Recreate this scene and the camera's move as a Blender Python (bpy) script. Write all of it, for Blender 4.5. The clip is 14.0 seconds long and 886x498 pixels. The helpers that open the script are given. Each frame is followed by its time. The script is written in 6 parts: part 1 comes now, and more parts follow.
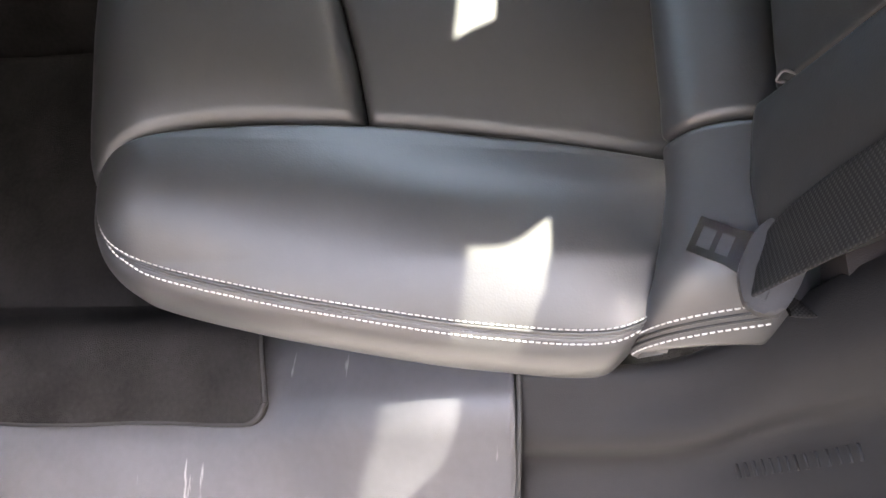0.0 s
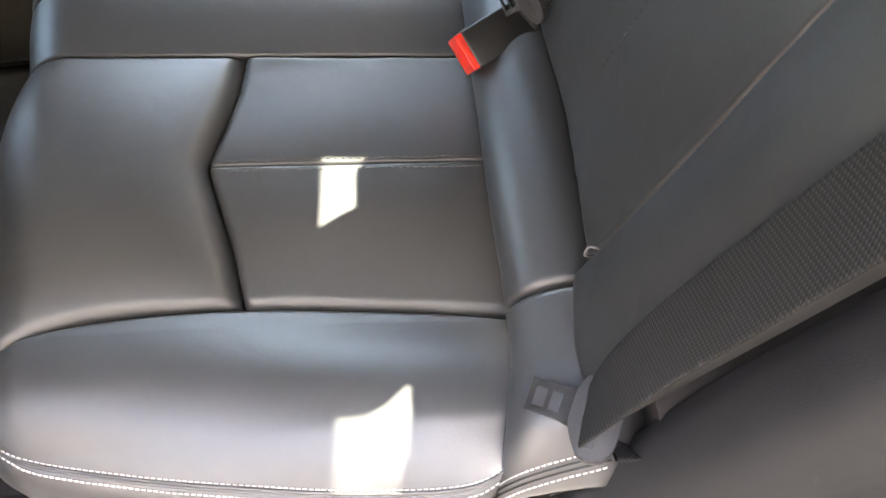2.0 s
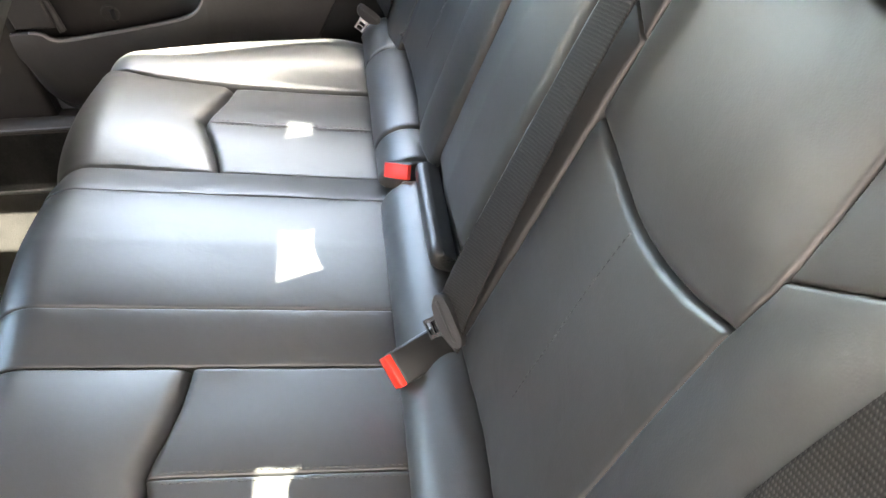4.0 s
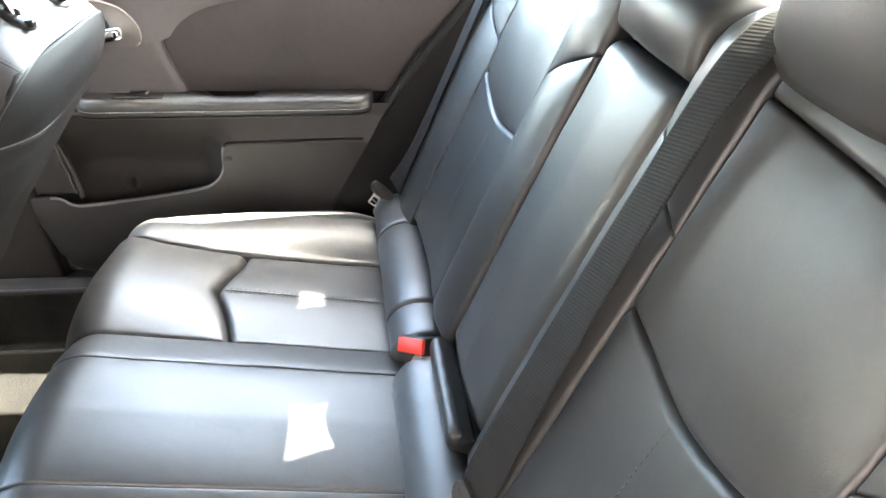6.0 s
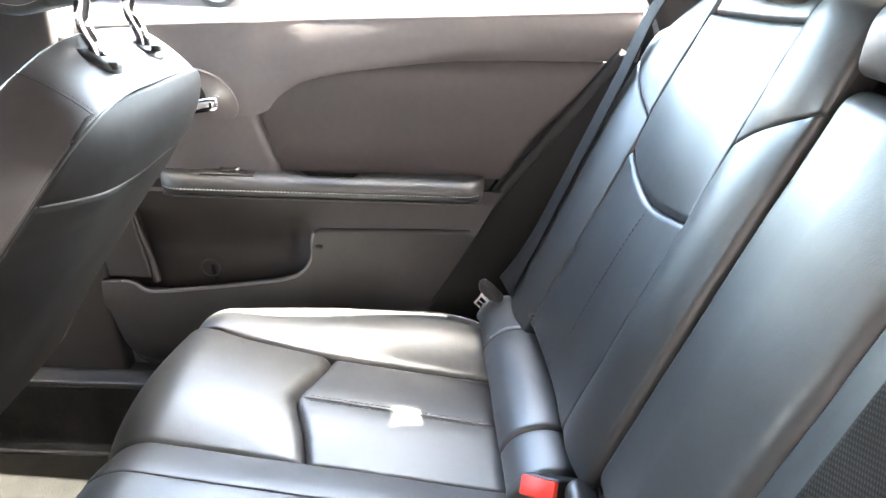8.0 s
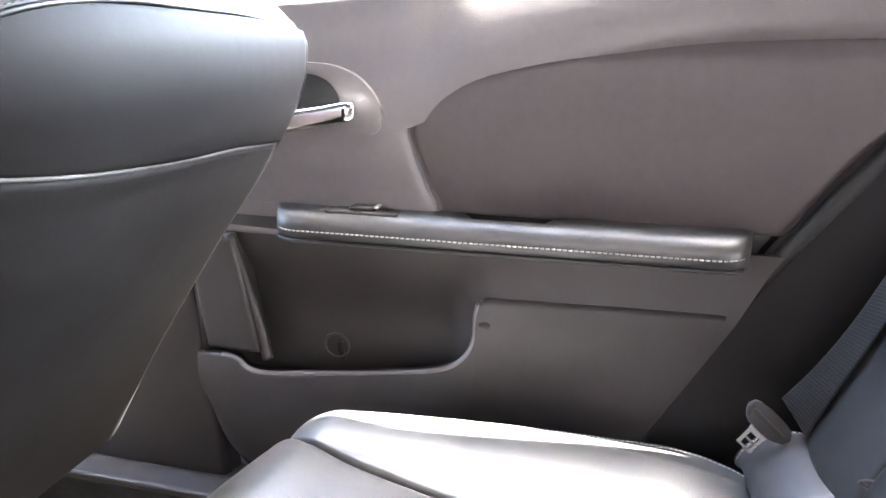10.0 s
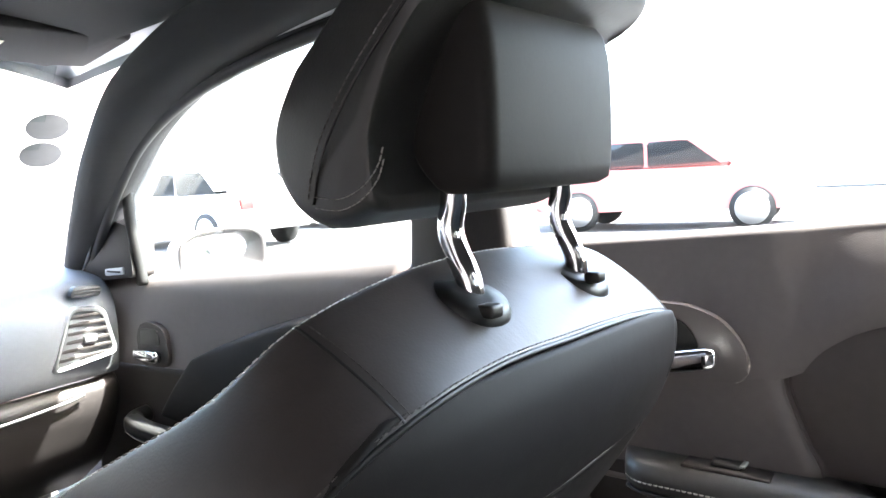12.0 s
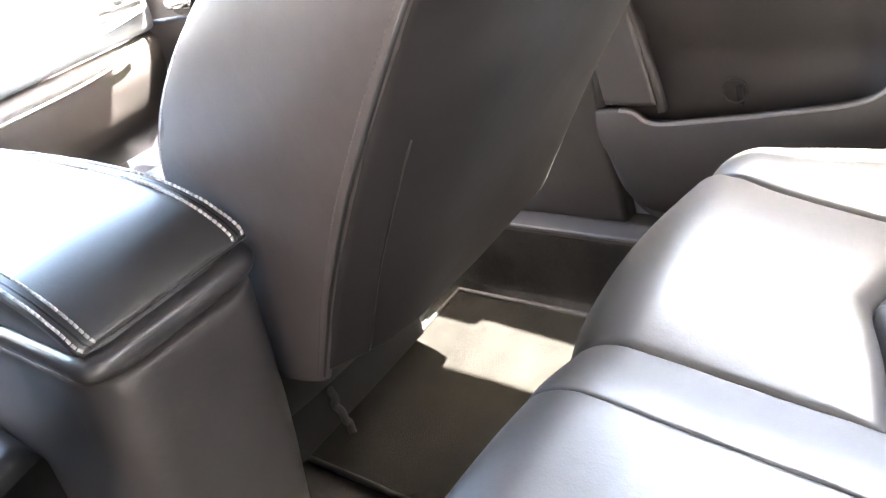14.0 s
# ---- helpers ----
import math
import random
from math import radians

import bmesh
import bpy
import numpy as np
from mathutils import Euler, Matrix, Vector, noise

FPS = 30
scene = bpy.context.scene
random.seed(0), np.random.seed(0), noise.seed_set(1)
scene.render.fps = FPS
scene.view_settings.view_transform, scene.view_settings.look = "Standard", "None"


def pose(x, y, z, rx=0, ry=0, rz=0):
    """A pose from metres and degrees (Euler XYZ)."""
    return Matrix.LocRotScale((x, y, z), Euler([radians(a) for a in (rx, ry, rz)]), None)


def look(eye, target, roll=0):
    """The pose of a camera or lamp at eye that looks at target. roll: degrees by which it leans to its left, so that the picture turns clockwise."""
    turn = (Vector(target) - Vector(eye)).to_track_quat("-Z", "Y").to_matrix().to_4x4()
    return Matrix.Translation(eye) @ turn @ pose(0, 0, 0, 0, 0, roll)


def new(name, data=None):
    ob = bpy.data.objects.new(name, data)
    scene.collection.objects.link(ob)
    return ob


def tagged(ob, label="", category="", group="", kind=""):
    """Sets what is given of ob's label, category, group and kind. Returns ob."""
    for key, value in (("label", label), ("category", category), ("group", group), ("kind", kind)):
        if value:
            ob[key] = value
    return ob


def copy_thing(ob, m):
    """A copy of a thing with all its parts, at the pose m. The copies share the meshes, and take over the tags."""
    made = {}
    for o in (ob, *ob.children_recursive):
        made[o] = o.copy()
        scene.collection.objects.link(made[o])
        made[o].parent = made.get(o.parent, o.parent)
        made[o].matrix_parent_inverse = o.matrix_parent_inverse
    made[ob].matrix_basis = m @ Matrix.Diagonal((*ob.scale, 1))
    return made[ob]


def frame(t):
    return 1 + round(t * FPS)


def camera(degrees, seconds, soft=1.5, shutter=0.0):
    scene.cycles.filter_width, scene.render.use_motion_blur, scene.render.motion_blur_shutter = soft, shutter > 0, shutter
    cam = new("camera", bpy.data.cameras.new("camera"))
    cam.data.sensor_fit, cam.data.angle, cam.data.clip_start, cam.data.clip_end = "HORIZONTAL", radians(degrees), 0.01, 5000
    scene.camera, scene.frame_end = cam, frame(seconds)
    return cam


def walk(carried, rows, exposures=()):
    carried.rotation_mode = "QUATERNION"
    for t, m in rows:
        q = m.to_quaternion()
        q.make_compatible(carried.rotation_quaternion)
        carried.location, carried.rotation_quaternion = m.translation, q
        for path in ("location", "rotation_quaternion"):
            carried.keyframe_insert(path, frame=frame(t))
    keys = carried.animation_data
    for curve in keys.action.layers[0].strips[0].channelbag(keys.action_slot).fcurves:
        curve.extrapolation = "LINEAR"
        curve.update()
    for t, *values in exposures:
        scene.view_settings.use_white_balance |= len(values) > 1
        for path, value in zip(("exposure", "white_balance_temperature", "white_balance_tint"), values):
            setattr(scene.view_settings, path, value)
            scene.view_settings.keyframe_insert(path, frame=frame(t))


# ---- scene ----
cam = camera(62.3, 14.0)
PATH = [
    (0, (-0.694, 0.195, 1.106), (-0.083, 0.406, -0.786), -19.3),
    (0.5, (-0.691, 0.19, 1.106), (-0.07, 0.4, -0.784), -19.4),
    (1, (-0.687, 0.173, 1.119), (-0.008, 0.354, -0.754), -17.0),
    (1.5, (-0.685, 0.155, 1.14), (0.089, 0.282, -0.7), -12.8),
    (2, (-0.687, 0.136, 1.171), (0.236, 0.138, -0.603), -6.2),
    (2.5, (-0.683, 0.123, 1.204), (0.345, 0.029, -0.509), -2.9),
    (3, (-0.682, 0.106, 1.234), (0.484, -0.059, -0.383), -1.3),
    (3.5, (-0.68, 0.107, 1.258), (0.618, -0.132, -0.244), 0.8),
    (4, (-0.672, 0.116, 1.269), (0.747, -0.093, -0.125), 1.2),
    (4.2, (-0.674, 0.126, 1.273), (0.788, -0.089, -0.075), 1.9),
    (6.3, (-0.652, 0.16, 1.285), (1.073, -0.106, 0.308), 3.4),
    (6.5, (-0.647, 0.167, 1.27), (1.107, -0.089, 0.345), 3.6),
    (7, (-0.615, 0.183, 1.244), (1.17, -0.04, 0.37), 3.2),
    (7.2, (-0.601, 0.192, 1.231), (1.199, -0.021, 0.386), 3.7),
    (9.3, (-0.203, 0.21, 1.027), (1.674, 0.399, 0.364), 2.8),
    (9.5, (-0.163, 0.223, 1.005), (1.718, 0.452, 0.367), 3.4),
    (10, (-0.099, 0.225, 1.0), (1.761, 0.683, 0.426), 0.9),
    (10.5, (-0.056, 0.247, 1.03), (1.721, 1.021, 0.538), -3.8),
    (10.8, (-0.048, 0.26, 1.082), (1.658, 1.219, 0.675), -3.1),
    (11, (-0.05, 0.266, 1.098), (1.635, 1.308, 0.822), -3.0),
    (11.5, (-0.059, 0.276, 1.133), (1.527, 1.484, 0.975), -1.3),
    (11.8, (-0.058, 0.277, 1.137), (1.481, 1.546, 0.993), -2.4),
    (12, (-0.052, 0.288, 1.111), (1.515, 1.514, 0.906), -3.3),
    (12.5, (-0.059, 0.297, 1.046), (1.513, 1.456, 0.62), -8.7),
    (12.8, (-0.057, 0.293, 1.024), (1.478, 1.405, 0.385), -6.7),
    (13, (-0.084, 0.287, 1.001), (1.431, 1.393, 0.309), -9.6),
    (13.3, (-0.105, 0.279, 0.987), (1.341, 1.41, 0.194), -11.4),
    (13.5, (-0.141, 0.302, 0.978), (1.299, 1.415, 0.15), -12.8),
    (13.7, (-0.17, 0.292, 1.004), (1.195, 1.423, 0.079), -14.1),
    (14, (-0.196, 0.286, 1.006), (1.066, 1.456, -0.013), -15.8),
]
EXPOSURE = [(0, 5.65, 7550, 15), (1.0, 5.65, 7550, 15), (2.0, 6.3, 7750, 13), (2.5, 6.75, 8000, 13), (3.0, 6.9, 7950, 12), (4.0, 6.95, 7700, 11), (7.0, 6.99, 7400, 10), (9.5, 7.15, 6950, 17), (10.5, 7.55, 6850, 18), (11.0, 7.5, 7100, 15), (11.5, 6.68, 7050, 15), (12.0, 5.4, 6900, 13), (12.5, 4.42, 7100, 12), (13.0, 6.85, 7150, 17), (13.5, 7.72, 7300, 16), (14.0, 7.8, 7450, 17)]
walk(cam, [(t, look(eye, target, roll)) for t, eye, target, roll in PATH], EXPOSURE)

# ---- daylight ----
SUN_AZ, SUN_EL = 24.0, 55.0          # sun behind the car, a little to its right
world = bpy.data.worlds.new("sky")
scene.world = world
world.use_nodes = True
sky = world.node_tree.nodes.new("ShaderNodeTexSky")
sky.sky_type, sky.sun_disc = "NISHITA", False
sky.sun_elevation, sky.sun_rotation = radians(SUN_EL), radians(180 - SUN_AZ)
sky.dust_density, sky.ozone_density, sky.air_density = 3.0, 0.6, 1.0
world.node_tree.links.new(sky.outputs[0], world.node_tree.nodes["Background"].inputs[0])
world.node_tree.nodes["Background"].inputs[1].default_value = 0.15
to_sun = Vector((math.sin(radians(SUN_AZ)) * math.cos(radians(SUN_EL)), -math.cos(radians(SUN_AZ)) * math.cos(radians(SUN_EL)), math.sin(radians(SUN_EL))))
sun = new("sun", bpy.data.lights.new("sun", "SUN"))
sun.data.energy, sun.data.angle, sun.data.color = 3.2, radians(0.5), (1.0, 0.99, 0.975)
sun.matrix_world = look(to_sun * 20, (0, 0, 0))


# ---- materials ----
def mat(name, col, rough=0.5, metal=0.0, var=0.15, scale=9.0, grain=0.0, gscale=500.0, gsize=0.0006, wrinkle=0.0, cells=False, sheen=0.0, coat=0.0, spec=0.5, coat_rough=0.03, coat_ior=1.5):
    m = bpy.data.materials.new(name)
    m.use_nodes = True
    nt, b = m.node_tree, m.node_tree.nodes["Principled BSDF"]
    add, link = nt.nodes.new, nt.links.new
    at = add("ShaderNodeTexCoord")
    n1 = add("ShaderNodeTexNoise")
    n1.inputs["Scale"].default_value, n1.inputs["Detail"].default_value = scale, 6
    link(at.outputs["Object"], n1.inputs["Vector"])
    n2 = add("ShaderNodeTexNoise")
    n2.inputs["Scale"].default_value, n2.inputs["Detail"].default_value = scale * 14, 4
    link(at.outputs["Object"], n2.inputs["Vector"])
    both = add("ShaderNodeMath")
    both.operation = "MULTIPLY_ADD"
    both.inputs[1].default_value, both.inputs[2].default_value = 0.45, 0.0
    link(n2.outputs["Fac"], both.inputs[0])
    add2 = add("ShaderNodeMath")
    add2.operation = "ADD"
    link(both.outputs[0], add2.inputs[0]), link(n1.outputs["Fac"], add2.inputs[1])
    rng = add("ShaderNodeMapRange")
    rng.inputs["From Min"].default_value, rng.inputs["From Max"].default_value = 0.5, 0.95
    link(add2.outputs[0], rng.inputs["Value"])
    mix = add("ShaderNodeMix")
    mix.data_type = "RGBA"
    mix.inputs["A"].default_value = (*[c * (1 - var) for c in col], 1)
    mix.inputs["B"].default_value = (*[min(1, c * (1 + var)) for c in col], 1)
    link(rng.outputs[0], mix.inputs["Factor"])
    link(mix.outputs["Result"], b.inputs["Base Color"])
    r = add("ShaderNodeMapRange")
    r.inputs["To Min"].default_value, r.inputs["To Max"].default_value = max(0.02, rough * 0.88), min(1, rough * 1.12)
    link(add2.outputs[0], r.inputs["Value"])
    link(r.outputs[0], b.inputs["Roughness"])
    b.inputs["Metallic"].default_value = metal
    b.inputs["Specular IOR Level"].default_value = spec
    b.inputs["Sheen Weight"].default_value = sheen
    b.inputs["Coat Weight"].default_value = coat
    b.inputs["Coat Roughness"].default_value, b.inputs["Coat IOR"].default_value = coat_rough, coat_ior
    last = None
    if wrinkle:
        w = add("ShaderNodeTexNoise")
        w.inputs["Scale"].default_value, w.inputs["Detail"].default_value, w.inputs["Distortion"].default_value = 22, 3, 0.6
        link(at.outputs["Object"], w.inputs["Vector"])
        last = add("ShaderNodeBump")
        last.inputs["Strength"].default_value, last.inputs["Distance"].default_value = wrinkle, 0.004
        link(w.outputs["Fac"], last.inputs["Height"])
    if grain:
        if cells:
            g = add("ShaderNodeTexVoronoi")
            g.feature = "SMOOTH_F1"
            height = g.outputs["Distance"]
        else:
            g = add("ShaderNodeTexNoise")
            g.inputs["Detail"].default_value = 3
            height = g.outputs["Fac"]
        g.inputs["Scale"].default_value = gscale
        link(at.outputs["Object"], g.inputs["Vector"])
        bump = add("ShaderNodeBump")
        bump.inputs["Strength"].default_value, bump.inputs["Distance"].default_value = grain, gsize
        link(height, bump.inputs["Height"])
        if last:
            link(last.outputs[0], bump.inputs["Normal"])
        last = bump
    if last:
        link(last.outputs[0], b.inputs["Normal"])
    return m


LEATHER = mat("black_leather", (0.022, 0.0216, 0.0212), 0.44, var=0.2, scale=6, grain=0.18, gscale=700, gsize=0.0004, wrinkle=0.17, cells=True, spec=0.45, coat=0.22, coat_rough=0.32, coat_ior=1.5)
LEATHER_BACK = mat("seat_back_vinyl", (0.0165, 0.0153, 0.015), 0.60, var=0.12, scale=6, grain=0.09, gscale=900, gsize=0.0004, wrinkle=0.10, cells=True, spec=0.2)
LEATHER_SEAT = mat("polished_black_leather", (0.024, 0.0235, 0.0235), 0.48, var=0.2, scale=6, grain=0.20, gscale=700, gsize=0.0004, wrinkle=0.17, cells=True, spec=0.7, coat=0.6, coat_rough=0.43, coat_ior=1.55)
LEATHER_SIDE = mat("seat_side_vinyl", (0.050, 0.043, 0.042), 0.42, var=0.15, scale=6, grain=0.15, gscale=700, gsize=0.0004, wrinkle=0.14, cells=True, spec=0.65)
TRIM = mat("soft_trim_plastic", (0.116, 0.103, 0.101), 0.38, var=0.12, scale=7, grain=0.25, gscale=900, gsize=0.0004, cells=True, spec=0.8)
DOOR_VINYL = mat("door_vinyl", (0.071, 0.060, 0.0585), 0.50, var=0.14, scale=6, grain=0.22, gscale=700, gsize=0.0005, wrinkle=0.08, cells=True)
TRIM_DARK = mat("dark_jamb_plastic", (0.014, 0.0135, 0.014), 0.65, spec=0.25, var=0.2, scale=10, grain=0.3, gscale=1100, gsize=0.0004, cells=True)
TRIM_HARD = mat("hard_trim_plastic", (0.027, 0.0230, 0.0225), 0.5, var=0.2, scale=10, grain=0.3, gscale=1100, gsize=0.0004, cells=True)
CONSOLE = mat("console_plastic", (0.046, 0.043, 0.042), 0.45, var=0.2, scale=10, grain=0.3, gscale=1100, gsize=0.0004, cells=True)
RIM = mat("satin_rim_plastic", (0.040, 0.039, 0.040), 0.34, var=0.12, scale=10, grain=0.1, gscale=1100, gsize=0.0004, cells=True, spec=0.7)
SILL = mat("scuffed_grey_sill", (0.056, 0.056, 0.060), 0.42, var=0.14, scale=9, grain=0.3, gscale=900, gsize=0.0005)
CARPET = mat("dark_carpet", (0.022, 0.0205, 0.020), 0.95, var=0.4, scale=14, grain=0.9, gscale=900, gsize=0.003, spec=0.1)
MAT_RUG = mat("brown_mat_pile", (0.0082, 0.0074, 0.0066), 0.95, var=0.45, scale=16, grain=0.9, gscale=800, gsize=0.003, spec=0.1)
HEADLINER = mat("headliner_cloth", (0.026, 0.026, 0.027), 0.9, var=0.12, scale=8, grain=0.5, gscale=900, gsize=0.0008)
CHROME = mat("chrome", (0.82, 0.82, 0.83), 0.09, metal=1.0, var=0.03)
STEEL = mat("zinc_steel", (0.52, 0.52, 0.53), 0.2, metal=1.0, var=0.15, scale=40)
SATIN = mat("satin_silver", (0.55, 0.56, 0.57), 0.35, metal=0.8, var=0.05)
BLACK = mat("black_plastic", (0.014, 0.014, 0.014), 0.4, var=0.2, scale=30)
GREY_PLASTIC = mat("grey_tongue_plastic", (0.036, 0.035, 0.036), 0.55, var=0.12, scale=40, spec=0.25)
RUBBER = mat("black_rubber", (0.012, 0.012, 0.012), 0.65, var=0.2, scale=30)
RED = mat("red_button", (0.75, 0.035, 0.02), 0.35, var=0.06, scale=40)
THREAD = mat("pale_thread", (0.50, 0.485, 0.465), 0.7, var=0.1, scale=60)
THREAD_GREY = mat("mid_grey_thread", (0.22, 0.215, 0.205), 0.7, var=0.1, scale=60)
THREAD_DARK = mat("grey_thread", (0.09, 0.085, 0.08), 0.7, var=0.1, scale=60)
PIPING = mat("grey_piping", (0.16, 0.155, 0.15), 0.65, var=0.1, scale=40)
PAINT = mat("silver_car_paint", (0.30, 0.31, 0.33), 0.25, var=0.04, coat=0.6)
PAINT_WHITE = mat("white_car_paint", (0.75, 0.75, 0.75), 0.25, var=0.04, coat=0.6)
PAINT_RED = mat("faded_red_paint", (0.58, 0.20, 0.18), 0.4, var=0.08)
PAINT_DARK = mat("dark_car_paint", (0.03, 0.035, 0.05), 0.25, var=0.06, coat=0.6)
BLOCK = mat("dark_light_blocker", (0.060, 0.058, 0.056), 0.9, var=0.2, scale=1.2, grain=0.5, gscale=60, gsize=0.004)
CONCRETE = mat("dusty_asphalt", (0.075, 0.074, 0.072), 0.85, var=0.15, scale=0.8, grain=0.4, gscale=60, gsize=0.004)
CONCRETE_WALL = mat("grey_concrete_wall", (0.24, 0.235, 0.225), 0.85, var=0.15, scale=0.9, grain=0.4, gscale=50, gsize=0.004)
WALL = mat("white_render", (0.74, 0.73, 0.70), 0.8, var=0.08, scale=1.5)
DARK_GLASS = mat("dark_window_glass", (0.02, 0.023, 0.025), 0.08, var=0.1)
LAMP_RED = mat("red_lens", (0.5, 0.02, 0.02), 0.15, var=0.05)
PAPER = mat("pale_label", (0.62, 0.58, 0.48), 0.7, var=0.08, scale=30)
STICKER = mat("grey_sticker", (0.06, 0.065, 0.065), 0.6, var=0.1, scale=30)
DASH_TOP = mat("dash_soft_plastic", (0.150, 0.155, 0.165), 0.5, var=0.1, scale=8, grain=0.3, gscale=700, gsize=0.0005, cells=True)


def scuffed(m, pale):
    """Pale scrape marks, long and thin, over a plain material."""
    nt, b = m.node_tree, m.node_tree.nodes["Principled BSDF"]
    add, link = nt.nodes.new, nt.links.new
    at, mp, n, rng, mix = (add(k) for k in ("ShaderNodeTexCoord", "ShaderNodeMapping", "ShaderNodeTexNoise", "ShaderNodeMapRange", "ShaderNodeMix"))
    mp.inputs["Rotation"].default_value = (0, 0, 0.5)
    mp.inputs["Scale"].default_value = (9, 70, 9)
    n.inputs["Scale"].default_value, n.inputs["Detail"].default_value = 1.0, 4
    rng.inputs["From Min"].default_value, rng.inputs["From Max"].default_value = 0.70, 0.77
    mix.data_type = "RGBA"
    link(at.outputs["Object"], mp.inputs["Vector"]), link(mp.outputs[0], n.inputs["Vector"])
    link(n.outputs["Fac"], rng.inputs["Value"]), link(rng.outputs[0], mix.inputs["Factor"])
    link(b.inputs["Base Color"].links[0].from_socket, mix.inputs["A"])
    mix.inputs["B"].default_value = (*pale, 1)
    link(mix.outputs["Result"], b.inputs["Base Color"])


scuffed(SILL, (0.30, 0.30, 0.30))
scuffed(TRIM_DARK, (0.05, 0.05, 0.05))


def webbing():
    m = mat("belt_webbing", (0.012, 0.0115, 0.0112), 0.8, var=0.15, scale=20, spec=0.15)
    nt, b = m.node_tree, m.node_tree.nodes["Principled BSDF"]
    add, link = nt.nodes.new, nt.links.new
    uv = add("ShaderNodeUVMap")
    sep = add("ShaderNodeSeparateXYZ")
    link(uv.outputs[0], sep.inputs[0])

    def wave(a, b_, turn, pitch):
        k = add("ShaderNodeMath")
        k.operation = "MULTIPLY_ADD"
        link(a, k.inputs[0])
        k.inputs[1].default_value = turn
        link(b_, k.inputs[2])
        q = add("ShaderNodeMath")
        q.operation = "MULTIPLY"
        q.inputs[1].default_value = 6.283 / pitch
        link(k.outputs[0], q.inputs[0])
        s = add("ShaderNodeMath")
        s.operation = "SINE"
        link(q.outputs[0], s.inputs[0])
        return s.outputs[0]
    a = wave(sep.outputs["X"], sep.outputs["Y"], 0.55, 0.0034)
    c = wave(sep.outputs["Y"], sep.outputs["X"], 0.0, 0.0040)
    both = add("ShaderNodeMath")
    both.operation = "MULTIPLY"
    link(a, both.inputs[0]), link(c, both.inputs[1])
    bump = add("ShaderNodeBump")
    bump.inputs["Strength"].default_value, bump.inputs["Distance"].default_value = 0.35, 0.0007
    link(both.outputs[0], bump.inputs["Height"])
    # the raised threads are paler than the gaps
    rng, mix = add("ShaderNodeMapRange"), add("ShaderNodeMix")
    rng.inputs["From Min"].default_value, rng.inputs["From Max"].default_value = 0.1, 0.9
    link(both.outputs[0], rng.inputs["Value"])
    mix.data_type = "RGBA"
    link(rng.outputs[0], mix.inputs["Factor"])
    link(b.inputs["Base Color"].links[0].from_socket, mix.inputs["A"])
    mix.inputs["B"].default_value = (0.033, 0.031, 0.030, 1)
    link(mix.outputs["Result"], b.inputs["Base Color"])
    link(bump.outputs[0], b.inputs["Normal"])
    return m


WEB = webbing()


def glass_material(name, tint):
    m = bpy.data.materials.new(name)
    m.use_nodes = True
    nt = m.node_tree
    nt.nodes.remove(nt.nodes["Principled BSDF"])
    clear, shine, mixer = (nt.nodes.new(k) for k in ("ShaderNodeBsdfTransparent", "ShaderNodeBsdfGlossy", "ShaderNodeMixShader"))
    clear.inputs[0].default_value = (*tint, 1)
    shine.inputs["Roughness"].default_value = 0.02
    mixer.inputs[0].default_value = 0.03
    nt.links.new(clear.outputs[0], mixer.inputs[1]), nt.links.new(shine.outputs[0], mixer.inputs[2])
    nt.links.new(mixer.outputs[0], nt.nodes["Material Output"].inputs["Surface"])
    return m


GLASS = glass_material("window_glass", (0.84, 0.88, 0.87))
GLASS_SIDE = glass_material("grey_side_glass", (0.75, 0.78, 0.77))
GLASS_DARK = glass_material("tinted_window_glass", (0.46, 0.48, 0.47))


# ---- builders ----
def thing(name, label, category, group="", at=(0, 0, 0)):
    ob = new(name)
    ob.location = at
    return tagged(ob, label, category, group)


def link_mesh(name, verts, faces, material, parent=None, label="", smooth=True, uv=None):
    me = bpy.data.meshes.new(name)
    me.from_pydata([tuple(map(float, v)) for v in verts], [], [tuple(map(int, f)) for f in faces])
    me.polygons.foreach_set("use_smooth", [smooth] * len(me.polygons))
    if uv is not None:
        layer = me.uv_layers.new(name="UVMap")
        idx = np.empty(len(me.loops), dtype=np.int32)
        me.loops.foreach_get("vertex_index", idx)
        layer.data.foreach_set("uv", np.asarray(uv, dtype=np.float32)[idx].ravel())
    me.materials.append(material)
    me.update()
    ob = new(name, me)
    if parent:
        ob.parent = parent
        ob.matrix_parent_inverse = Matrix.Translation(parent.location).inverted() if parent.parent is None else Matrix()
    return tagged(ob, label)


def part(name, bm, material, parent, label=""):
    bmesh.ops.recalc_face_normals(bm, faces=bm.faces)
    me = bpy.data.meshes.new(name)
    bm.to_mesh(me)
    bm.free()
    me.polygons.foreach_set("use_smooth", [True] * len(me.polygons))
    me.set_sharp_from_angle(angle=radians(40))
    me.materials.append(material)
    ob = new(name, me)
    if parent:
        ob.parent = parent
        ob.matrix_parent_inverse = Matrix.Translation(parent.location).inverted() if parent.parent is None else Matrix()
    return tagged(ob, label)


